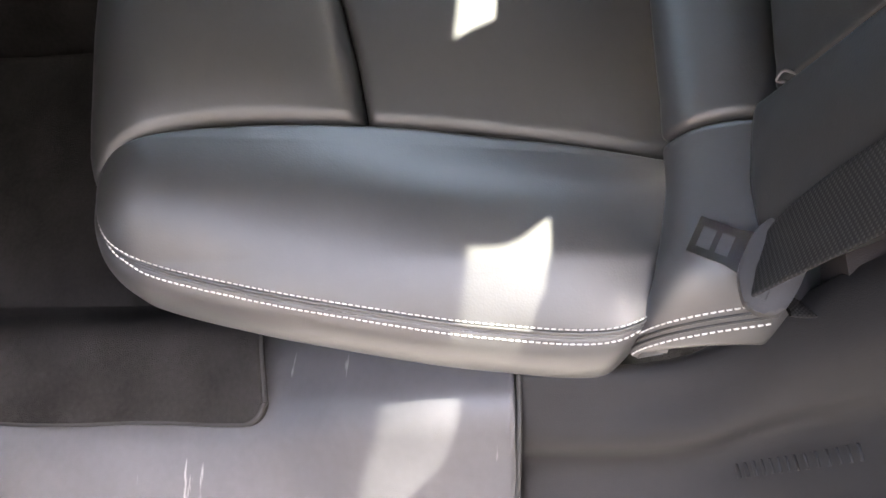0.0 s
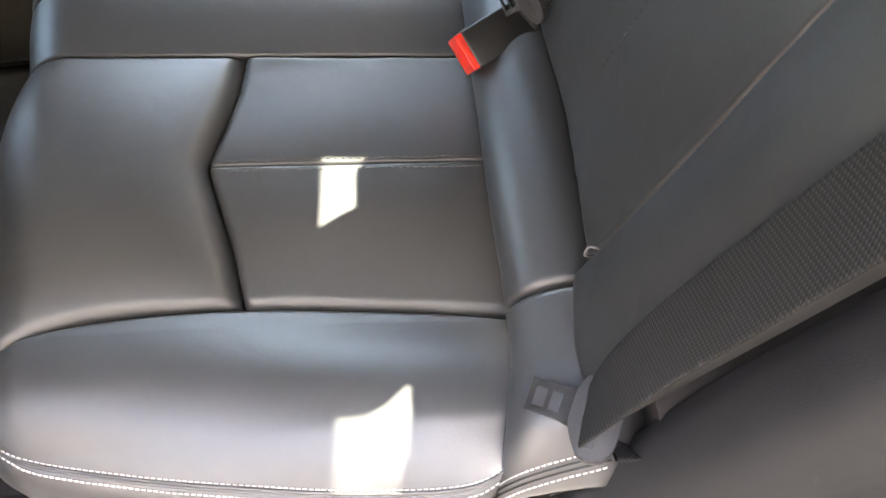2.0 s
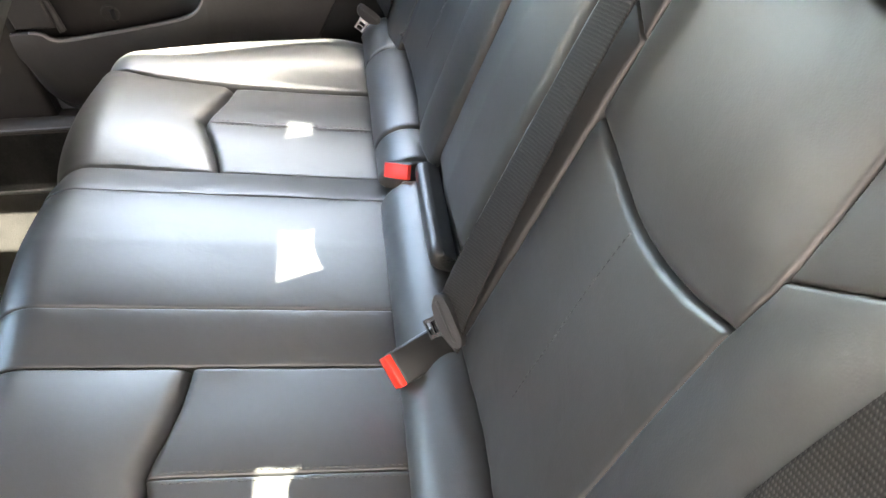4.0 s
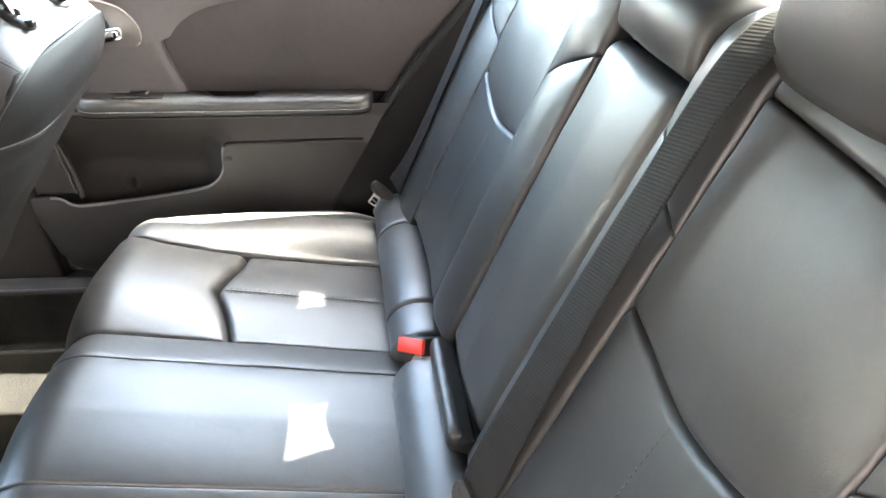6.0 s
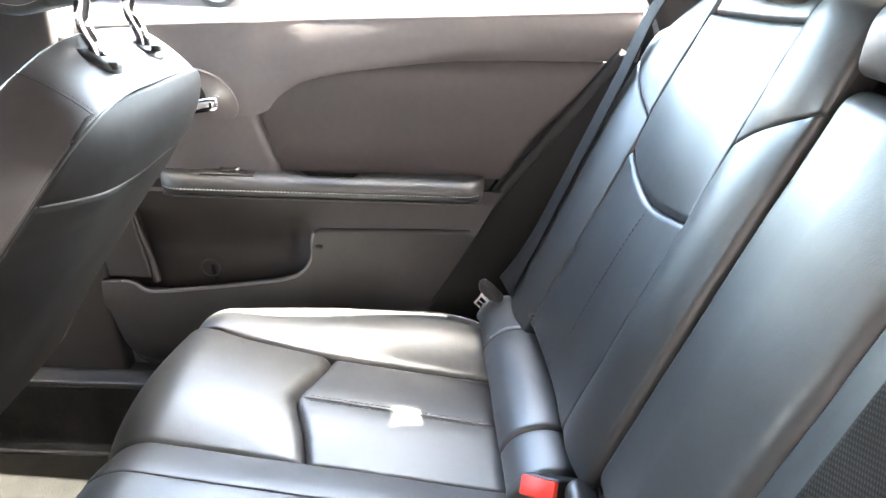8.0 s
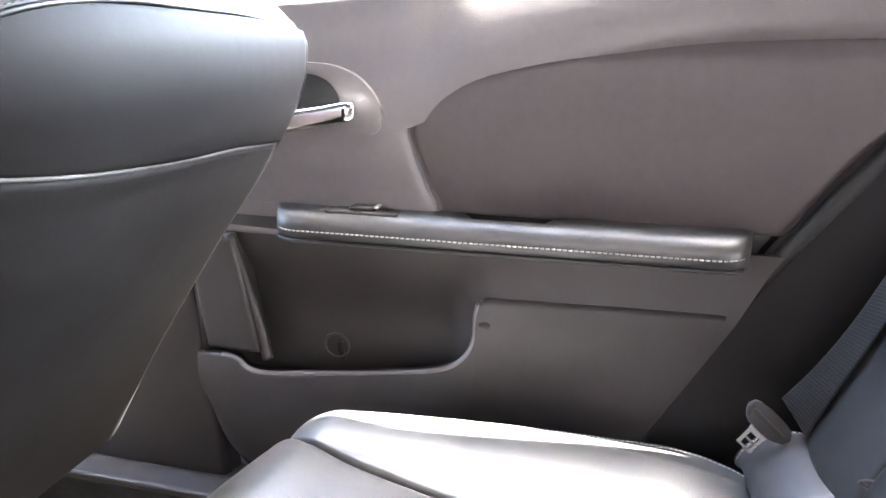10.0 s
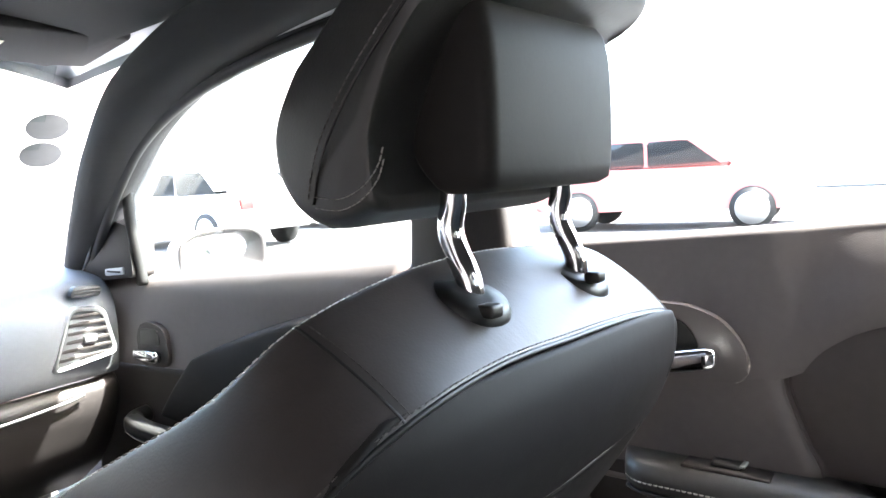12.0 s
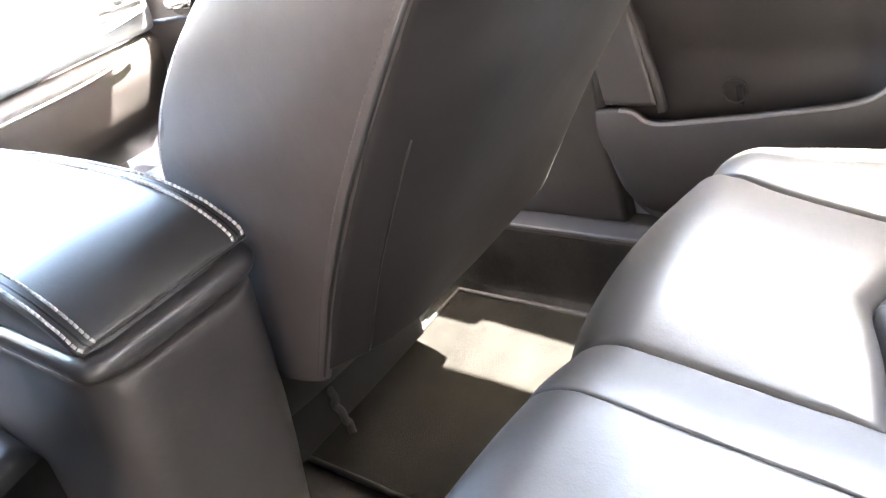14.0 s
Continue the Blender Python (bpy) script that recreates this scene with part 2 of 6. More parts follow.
def crom(points, t):
    """A smooth curve through the rows of points, at t from 0 to 1."""
    p, t = np.asarray(points, float), np.asarray(t, float)
    n = len(p)
    x = np.clip(t, 0, 1) * (n - 1)
    i = np.clip(x.astype(int), 0, n - 2)
    f = (x - i).reshape(x.shape + (1,) * (p.ndim - 1))
    if n == 2:
        return p[i] * (1 - f) + p[i + 1] * f
    q = np.concatenate([2 * p[:1] - p[1:2], p, 2 * p[-1:] - p[-2:-1]])
    a, b, c, d = q[i], q[i + 1], q[i + 2], q[i + 3]
    return 0.5 * (2 * b + (c - a) * f + (2 * a - 5 * b + 4 * c - d) * f**2 + (3 * b - a - 3 * c + d) * f**3)


def net(rows):
    a = np.array(rows, float)

    def at(us, vs):
        first = crom(a.transpose(1, 0, 2), us)
        return crom(first.transpose(1, 0, 2), vs)
    return at


def over(f):
    def at(us, vs):
        u, v = np.meshgrid(us, vs)
        return f(u, v)
    return at


def ease(n, edge=0.65):
    s = np.linspace(0, 1, n)
    return (1 - edge) * s + edge * (0.5 - 0.5 * np.cos(np.pi * s))


def quilt(name, surface, material, parent, out, R=0.007, puff=0.005, W=0.04, depth=0.02, n=(26, 26), sides="LRBT", wob=0.0012, label="", spin=0.0):
    """A padded panel: a surface with rounded, turned-down edges and a soft swell. Returns the object and a sampler of its face."""
    hide = material in (LEATHER, LEATHER_SEAT)
    n = (n[0] * 2, n[1] * 2) if hide else n
    us, vs = ease(n[0]), ease(n[1])
    p = surface(us, vs)
    du, dv = np.gradient(p, us, axis=1), np.gradient(p, vs, axis=0)
    nrm = np.cross(du, dv)
    size = np.linalg.norm(nrm, axis=2, keepdims=True)
    nrm = np.where(size > 1e-7, nrm / np.maximum(size, 1e-9), 0)
    way = np.asarray(out, float)
    flip = (nrm * way).sum() < 0
    nrm = -nrm if flip else nrm
    nrm = np.where(size > 1e-7, nrm, way / np.linalg.norm(way))
    au = np.concatenate([np.zeros((n[1], 1)), np.cumsum(np.linalg.norm(np.diff(p, axis=1), axis=2), axis=1)], axis=1)
    av = np.concatenate([np.zeros((1, n[0])), np.cumsum(np.linalg.norm(np.diff(p, axis=0), axis=2), axis=0)], axis=0)
    far = {"L": au, "R": au[:, -1:] - au, "B": av, "T": av[-1:] - av}
    drop, swell = np.zeros(p.shape[:2]), np.full(p.shape[:2], puff)
    for s in sides:
        r = R[s] if isinstance(R, dict) else R
        q = r - np.minimum(far[s], r)
        drop = drop + r - np.sqrt(np.maximum(r * r - q * q, 0))
        swell = swell * (1 - np.exp(-far[s] / W))
    rise = swell - np.minimum(drop, max(R.values()) if isinstance(R, dict) else R)
    if wob:
        rise = rise + wob * np.array([[noise.noise(Vector(c) * 11 + Vector((spin, 3, 7))) for c in row] for row in p])
    if hide:
        # the cover gathers in short folds along its seams
        fold = np.array([[noise.noise(Vector(c) * 55 + Vector((spin, 1, 9))) for c in row] for row in p])
        for s in sides:
            rise = rise + 0.0011 * fold * np.exp(-far[s] / 0.011) * np.minimum(far[s] / 0.003, 1)
    q = p + nrm * rise[..., None]
    nv, nu = p.shape[:2]
    idx = np.arange(nv * nu).reshape(nv, nu)
    ring = np.concatenate([idx[0, :], idx[1:, -1], idx[-1, -2::-1], idx[-2:0:-1, 0]])
    verts = np.concatenate([q.reshape(-1, 3), q.reshape(-1, 3)[ring], (q - nrm * depth).reshape(-1, 3)[ring]])
    faces = np.stack([idx[:-1, :-1], idx[:-1, 1:], idx[1:, 1:], idx[1:, :-1]], -1).reshape(-1, 4)
    k = len(ring)
    high = np.arange(k) + nv * nu
    low = high + k
    skirt = np.stack([high, low, np.roll(low, -1), np.roll(high, -1)], -1)
    faces = np.concatenate([faces, skirt])
    if flip:
        faces = faces[:, ::-1]
    uv = np.stack([au, av], -1).reshape(-1, 2)
    ob = link_mesh(name, verts, faces, material, parent, label, True, np.concatenate([uv, uv[ring], uv[ring]]))

    def on(u, v):
        u, v = np.broadcast_arrays(np.asarray(u, float), np.asarray(v, float))
        i, j = np.clip(np.searchsorted(us, u) - 1, 0, nu - 2), np.clip(np.searchsorted(vs, v) - 1, 0, nv - 2)
        a, b = ((u - us[i]) / (us[i + 1] - us[i]))[..., None], ((v - vs[j]) / (vs[j + 1] - vs[j]))[..., None]

        def mixed(g):
            return (g[j, i] * (1 - a) + g[j, i + 1] * a) * (1 - b) + (g[j + 1, i] * (1 - a) + g[j + 1, i + 1] * a) * b
        return mixed(q), mixed(nrm)
    return ob, on


def stitches(name, pts, nrm, material, parent, pitch=0.0062, length=0.0046, wide=0.0013, label=""):
    """A row of short threads laid along a line on a surface, in one mesh."""
    pts, nrm = np.asarray(pts), np.asarray(nrm)
    run = np.concatenate([[0], np.cumsum(np.linalg.norm(np.diff(pts, axis=0), axis=1))])
    verts, faces = [], []
    for s in np.arange(pitch / 2, run[-1], pitch):
        c, e = (np.array([np.interp(x, run, pts[:, k]) for k in range(3)]) for x in (s - length / 2, s + length / 2))
        up = np.array([np.interp(s, run, nrm[:, k]) for k in range(3)])
        side = np.cross(up, e - c)
        side = side / (np.linalg.norm(side) + 1e-9) * wide / 2
        up = up * wide * 0.55
        b = len(verts)
        inn = (e - c) * 0.14
        verts += [c - side * 0.7 - up * 0.5, c + side * 0.7 - up * 0.5, e + side * 0.7 - up * 0.5, e - side * 0.7 - up * 0.5, c + inn - side * 0.45 + up, c + inn + side * 0.45 + up, e - inn + side * 0.45 + up, e - inn - side * 0.45 + up]
        faces += [(b + 4, b + 5, b + 6, b + 7), (b, b + 1, b + 5, b + 4), (b + 1, b + 2, b + 6, b + 5), (b + 2, b + 3, b + 7, b + 6), (b + 3, b, b + 4, b + 7)]
    ob = link_mesh(name, verts, faces, material, parent, label)
    return tagged(ob, kind="stuff")


def tube(name, pts, r, material, parent, seg=8, n=40, label="", smooth=True, closed=False):
    p = crom(pts, np.linspace(0, 1, n)) if smooth else np.asarray(pts, float)
    n = len(p)
    tan = np.gradient(p, axis=0)
    tan /= np.linalg.norm(tan, axis=1, keepdims=True) + 1e-12
    side = np.cross(tan[0], (0.31, 0.12, 0.94))
    rr = np.broadcast_to(np.asarray(r, float), (n,)) if np.ndim(r) == 0 else np.interp(np.linspace(0, 1, n), np.linspace(0, 1, len(r)), r)
    verts, faces = [], []
    for i in range(n):
        side = side - tan[i] * (side @ tan[i])
        side /= np.linalg.norm(side) + 1e-12
        other = np.cross(tan[i], side)
        for k in range(seg):
            a = 2 * math.pi * k / seg
            verts.append(p[i] + rr[i] * (math.cos(a) * side + math.sin(a) * other))
    for i in range(n - 1):
        for k in range(seg):
            a, b = i * seg + k, i * seg + (k + 1) % seg
            faces.append((a, b, b + seg, a + seg))
    if not closed:
        faces += [tuple(range(seg))[::-1], tuple(range((n - 1) * seg, n * seg))]
    return link_mesh(name, verts, faces, material, parent, label)


def rbox(name, lo, hi, material, parent, bev=0.008, seg=3, m=None, label=""):
    bm = bmesh.new()
    bmesh.ops.create_cube(bm, size=1)
    lo, hi = Vector(lo), Vector(hi)
    for v in bm.verts:
        v.co = Vector([(lo[k] + hi[k]) / 2 + v.co[k] * (hi[k] - lo[k]) for k in range(3)])
    bmesh.ops.bevel(bm, geom=bm.edges[:], offset=bev, segments=seg, profile=0.5, affect="EDGES")
    if m is not None:
        bm.transform(m)
    return part(name, bm, material, parent, label)


def prism(name, poly, axis, lo, hi, material, parent, bev=0.004, seg=2, label="", m=None):
    """A flat outline, pushed along an axis from lo to hi, with rounded rims."""
    bm = bmesh.new()

    def at(a, b, h):
        return {"x": (h, a, b), "y": (a, h, b), "z": (a, b, h)}[axis]
    low = [bm.verts.new(at(a, b, lo)) for a, b in poly]
    top = [bm.verts.new(at(a, b, hi)) for a, b in poly]
    k = len(poly)
    caps = [bm.faces.new(low[::-1]), bm.faces.new(top)]
    for i in range(k):
        bm.faces.new((low[i], low[(i + 1) % k], top[(i + 1) % k], top[i]))
    if bev:
        rim = [e for f in caps for e in f.edges]
        bmesh.ops.bevel(bm, geom=rim, offset=bev, segments=seg, profile=0.5, affect="EDGES")
    if m is not None:
        bm.transform(m)
    return part(name, bm, material, parent, label)


def loft(name, loops, material, parent, label="", caps=True):
    a = np.array(loops, float)
    m, k = a.shape[:2]
    faces = [(i * k + j, i * k + (j + 1) % k, (i + 1) * k + (j + 1) % k, (i + 1) * k + j) for i in range(m - 1) for j in range(k)]
    if caps:
        faces += [tuple(range(k))[::-1], tuple(range((m - 1) * k, m * k))]
    ob = link_mesh(name, a.reshape(-1, 3), faces, material, parent, label)
    bm = bmesh.new()
    bm.from_mesh(ob.data)
    bmesh.ops.recalc_face_normals(bm, faces=bm.faces)
    bm.to_mesh(ob.data)
    bm.free()
    return ob


def ring(cx, cy, rx, ry, k=32, power=3.0):
    """A rounded rectangle as a loop of k points."""
    t = np.arange(k) * 2 * math.pi / k
    c, s = np.cos(t), np.sin(t)
    return np.stack([cx + rx * np.sign(c) * np.abs(c) ** (2 / power), cy + ry * np.sign(s) * np.abs(s) ** (2 / power)], -1)


def rrect(cx, cy, rx, ry, r, z, seg=6):
    """A level rounded rectangle as a loop of points."""
    out = []
    for sx, sy, a0 in ((1, 1, 0), (-1, 1, 90), (-1, -1, 180), (1, -1, 270)):
        for j in range(seg + 1):
            a = radians(a0 + 90 * j / seg)
            out.append((cx + sx * (rx - r) + r * math.cos(a), cy + sy * (ry - r) + r * math.sin(a), z))
    return out


def rounded(poly, r, seg=4):
    """The outline with its corners rounded."""
    out, k = [], len(poly)
    for i in range(k):
        p, a, b = Vector(poly[i]), Vector(poly[i - 1]), Vector(poly[(i + 1) % k])
        da, db = (a - p), (b - p)
        d = min(r, da.length * 0.45, db.length * 0.45)
        s, e = p + da.normalized() * d, p + db.normalized() * d
        for j in range(seg + 1):
            t = j / seg
            out.append(tuple((1 - t) ** 2 * s + 2 * t * (1 - t) * p + t * t * e))
    return out


# ---- rear bench: cushion ----
def smooth_interp(x, xs, ys):
    """A soft curve through a few heights."""
    t = np.interp(x, xs, np.linspace(0, 1, len(xs)))
    return crom(np.array(ys, float)[:, None], t)[..., 0]


def cushion_at(x, s):
    """The bench's face at x, s metres forward from the bite, rolling over the front edge."""
    ax = np.abs(x)
    base = smooth_interp(ax, [0, 0.10, 0.17, 0.30, 0.43, 0.50, 0.56, 0.62], [0.650, 0.646, 0.628, 0.624, 0.606, 0.613, 0.607, 0.596])
    slope = 0.15 + 0.03 * np.clip((ax - 0.3) / 0.12, 0, 1) - 0.14 * np.clip((ax - 0.45) / 0.09, 0, 1)
    r, s0 = 0.055, 0.476
    a = np.clip((s - s0) / r, 0, 1.45)
    y = np.where(s < s0, s, s0 + r * np.sin(a))
    drop = np.where(s < s0, 0, r * (1 - np.cos(a)))
    more = np.maximum(s - s0 - 1.45 * r, 0)
    z = base + slope * (np.minimum(y, s0) - 0.31) - drop - more
    z = z - np.clip((0.175 - y) / 0.10, 0, 1) ** 2 * (0.0 * np.clip((ax - 0.43) / 0.02, 0, 1) + 0.006 * np.clip((ax - 0.49) / 0.06, 0, 1))
    return np.stack([x, y + 0 * z, z], -1)


def dome_seam(s):
    return smooth_interp(s, [0.07, 0.14, 0.21, 0.28, 0.35, 0.43, 0.485, 0.514, 0.60, 0.80], [0.446, 0.440, 0.435, 0.431, 0.431, 0.437, 0.452, 0.472, 0.49, 0.49])


def crease(x):
    return smooth_interp(np.abs(x), [0.168, 0.215, 0.255, 0.29, 0.30, 0.335, 0.38, 0.432], [0.309, 0.317, 0.328, 0.3385, 0.3385, 0.330, 0.319, 0.309])


bench = thing("rear_bench_cushion", "black leather rear bench cushion with pale double stitching", "car seat", at=(0, 0.3, 0.30))
UP = (0, 0, 1)
for sx in (-1, 1):
    def front_panel(u, v):
        s1 = 0.80
        x = 0.168 + u * (dome_seam(np.full_like(u, 0.32)) - 0.168)
        s = crease(x) + v * (s1 - crease(x))
        x = 0.168 + u * (dome_seam(s) - 0.168)
        return cushion_at(sx * x, s)
    quilt("insert_front_panel", over(front_panel), LEATHER_SEAT, bench, (0, 0.3, 1), R={"L": 0.006, "R": 0.013, "B": 0.020, "T": 0.01}, puff=0.016, W=0.04, n=(34, 60), spin=sx)

    def rear_panel(x0, x1):
        def f(u, v):
            xa = x0 if x0 else 0
            x = xa + u * (x1 - xa) if x1 < 0.4 else xa + u * (dome_seam(np.full_like(u, 0.2)) - xa)
            s = 0.066 + v * (crease(x) - 0.066)
            if x1 > 0.4:
                x = xa + u * (dome_seam(s) - xa)
            return cushion_at(sx * x, s)
        return f
    _, near_face = quilt("insert_rear_panel", over(rear_panel(0.168, 0.2955)), LEATHER_SEAT, bench, UP, R={"L": 0.006, "R": 0.003, "B": 0.008, "T": 0.009}, puff=0.0065, W=0.06, n=(28, 34), spin=sx + 2)
    _, far_face = quilt("insert_rear_panel", over(rear_panel(0.2960, 0.44)), LEATHER_SEAT, bench, UP, R={"L": 0.003, "R": 0.013, "B": 0.008, "T": 0.009}, puff=0.0075, W=0.06, n=(28, 34), spin=sx + 3)
    v = np.linspace(0.04, 0.96, 60)
    for face, u in ((near_face, 0.96), (far_face, 0.04)):
        stitches("stitching", *face(np.full(60, u), v), THREAD_DARK, bench, pitch=0.0070, length=0.0052, wide=0.0018)

    inner = [(0.450, 0.066), (0.440, 0.14), (0.435, 0.21), (0.431, 0.28), (0.431, 0.35), (0.437, 0.43), (0.452, 0.490), (0.472, 0.528)]
    outer = [(0.566, 0.080), (0.594, 0.130), (0.592, 0.215), (0.580, 0.304), (0.564, 0.394), (0.542, 0.478), (0.510, 0.518), (0.476, 0.532)]

    def dome(u, v):
        a, b = crom(inner, u), crom(outer, u)
        c = a + (b - a) * v[..., None]
        return cushion_at(sx * c[..., 0], c[..., 1])
    _, dome_face = quilt("side_bolster", over(dome), LEATHER_SEAT, bench, UP, R=0.005, puff=0.024, W=0.06, n=(60, 34), sides="LBT", spin=sx + 5)

    # the band below the bolster, and the double seam along its rim
    k = np.linspace(0, 1, 70)
    rim, _ = dome_face(k, np.ones(70))
    flat = np.gradient(crom(outer, k), axis=0)
    away = np.stack([sx * np.abs(flat[:, 1]), np.abs(flat[:, 0])], -1)
    away /= np.linalg.norm(away, axis=1, keepdims=True)

    def band(u, v):
        o = crom(np.array([(0.0, 0.001), (0.012, -0.009), (0.020, -0.027), (0.021, -0.048), (0.008, -0.074), (-0.04, -0.090)]), v)
        o = o * np.clip(0.45 + u / 0.10, 0, 1)[..., None]
        p = crom(rim, u)
        w = crom(away, u)
        return np.stack([p[..., 0] + w[..., 0] * o[..., 0], p[..., 1] + w[..., 1] * o[..., 0], p[..., 2] + o[..., 1]], -1)
    _, band_face = quilt("side_band", over(band), LEATHER_SEAT, bench, (sx, 0.3, 0.4), R=0.003, puff=0.0, depth=0.006, n=(70, 22), sides="B", wob=0.0008, spin=sx)
    e = np.linspace(0.02, 0.985, 160)
    stitches("stitching", *dome_face(e, np.full(160, 0.966)), THREAD, bench, pitch=0.0048, length=0.0038, wide=0.0016, label="pale cream double stitching")
    stitches("stitching", *band_face(e, np.full(160, 0.065)), THREAD, bench, pitch=0.0048, length=0.0038, wide=0.0016, label="pale cream double stitching")
    for v0 in (0.981, 0.998):
        p, nn = dome_face(e[::4], np.full(40, v0))
        tube("rib", p + nn * 0.0004, 0.0015, LEATHER_SEAT, bench, seg=6, n=80)
        tube("seam", p - np.array([0, 0, 0.0016]) - nn * 0.0004, 0.0015, BLACK, bench, seg=6, n=80)

    def strip(u, v):
        x, s = 0.100 + u * 0.068, 0.066 + v * 0.73
        return cushion_at(sx * x, s)
    quilt("centre_strip", over(strip), LEATHER_SEAT, bench, (0, 0.2, 1), R=0.003, puff=0.003, W=0.03, n=(18, 60), spin=sx + 7)


def middle(u, v):
    return cushion_at(-0.0995 + u * 0.199, 0.066 + v * 0.73)


quilt("centre_panel", over(middle), LEATHER_SEAT, bench, (0, 0.2, 1), R=0.003, puff=0.006, W=0.05, n=(30, 60), spin=9)
rbox("cushion_base", (-0.56, 0.03, 0.31), (0.56, 0.455, 0.535), TRIM_HARD, bench, bev=0.03)


# the rounded roll between cushion and backrest
def roll(x0, x1, end=0.0):
    def f(u, v):
        x = x0 + u * (x1 - x0)
        a = np.pi * (0.02 + 0.96 * v)
        lift = smooth_interp(np.abs(x), [0, 0.2, 0.45, 0.60], [0.012, 0.008, 0.0, -0.004])
        sag = end * np.clip((np.abs(x) - 0.545) / 0.06, 0, 1) ** 2
        broad = 0.049 + (0.026 if end and x0 < 0 else 0) * np.clip((np.abs(x) - 0.49) / 0.11, 0, 1) ** 1.3 * (np.cos(a) > 0)
        return np.stack([x + 0 * a, 0.043 + broad * np.cos(a), 0.600 + lift - sag + 0.048 * np.sin(a)], -1)
    return f


for sx in (-1, 1):
    _, end_face = quilt("rear_roll_end", over(roll(sx * 0.457, sx * 0.605, 0.045 if sx < 0 else 0.02)), LEATHER_SEAT, bench, (0, 0.3, 1), R=0.007, puff=0.003, n=(26, 26), spin=sx)
    v = np.linspace(0.05, 0.58, 50)
    for u0 in (0.0, -0.075):
        stitches("stitching", *end_face(0.990 + u0 - 0.15 * v, v), THREAD, bench, pitch=0.0050, length=0.0040, wide=0.0017)
    for u0 in (-0.025, -0.050):
        p, nn = end_face(0.990 + u0 - 0.15 * v, v)
        tube("seam", p, 0.0012, BLACK, bench, seg=6, n=50)
quilt("rear_roll", over(roll(-0.456, 0.085)), LEATHER_SEAT, bench, (0, 0.3, 1), R=0.008, puff=0.003, n=(60, 26), spin=4)
quilt("rear_roll", over(roll(0.128, 0.212)), LEATHER_SEAT, bench, (0, 0.3, 1), R=0.010, puff=0.004, n=(30, 26), spin=5)
quilt("rear_roll", over(roll(0.213, 0.456)), LEATHER_SEAT, bench, (0, 0.3, 1), R=0.007, puff=0.003, n=(30, 26), spin=6)


# ---- rear bench: backrest ----
def back_at(x, s):
    """The backrest's face at x, s metres up along it, rolling over the top."""
    ax = np.abs(x)
    off = smooth_interp(ax, [0, 0.09, 0.15, 0.20, 0.30, 0.43, 0.50, 0.56, 0.61, 0.66], [0.004, 0.0, 0.008, 0.002, -0.004, 0.002, 0.016, 0.013, 0.006, -0.02])
    off = off - 0.012 * np.clip((s - 0.30) / 0.2, 0, 1) * np.clip((ax - 0.42) / 0.15, 0, 1)
    r, s0 = 0.052, 0.492 - 0.080 * np.clip((ax - 0.43) / 0.09, 0, 1)
    a = np.clip((s - s0) / r, 0, 2.7)
    y = 0.025 - 0.355 * np.minimum(s, s0) + 0.935 * off
    z = 0.66 + 0.9347 * np.minimum(s, s0) + 0.355 * off
    along, inn = np.sin(a) * r, (1 - np.cos(a)) * r
    y = y - 0.355 * along - 0.935 * inn
    z = z + 0.9347 * along - 0.355 * inn
    return np.stack([x + 0 * y, y, z], -1)


def vee(x, sx):
    return smooth_interp(np.abs(x), [0.197, 0.25, 0.30, 0.345, 0.39, 0.43], [0.297, 0.287, 0.279, 0.282, 0.293, 0.310]) - (0.022 if sx > 0 else 0.0)


def bolster_seam(s):
    return smooth_interp(s, [0.02, 0.10, 0.29, 0.353, 0.42, 0.50], [0.446, 0.443, 0.433, 0.436, 0.430, 0.418])


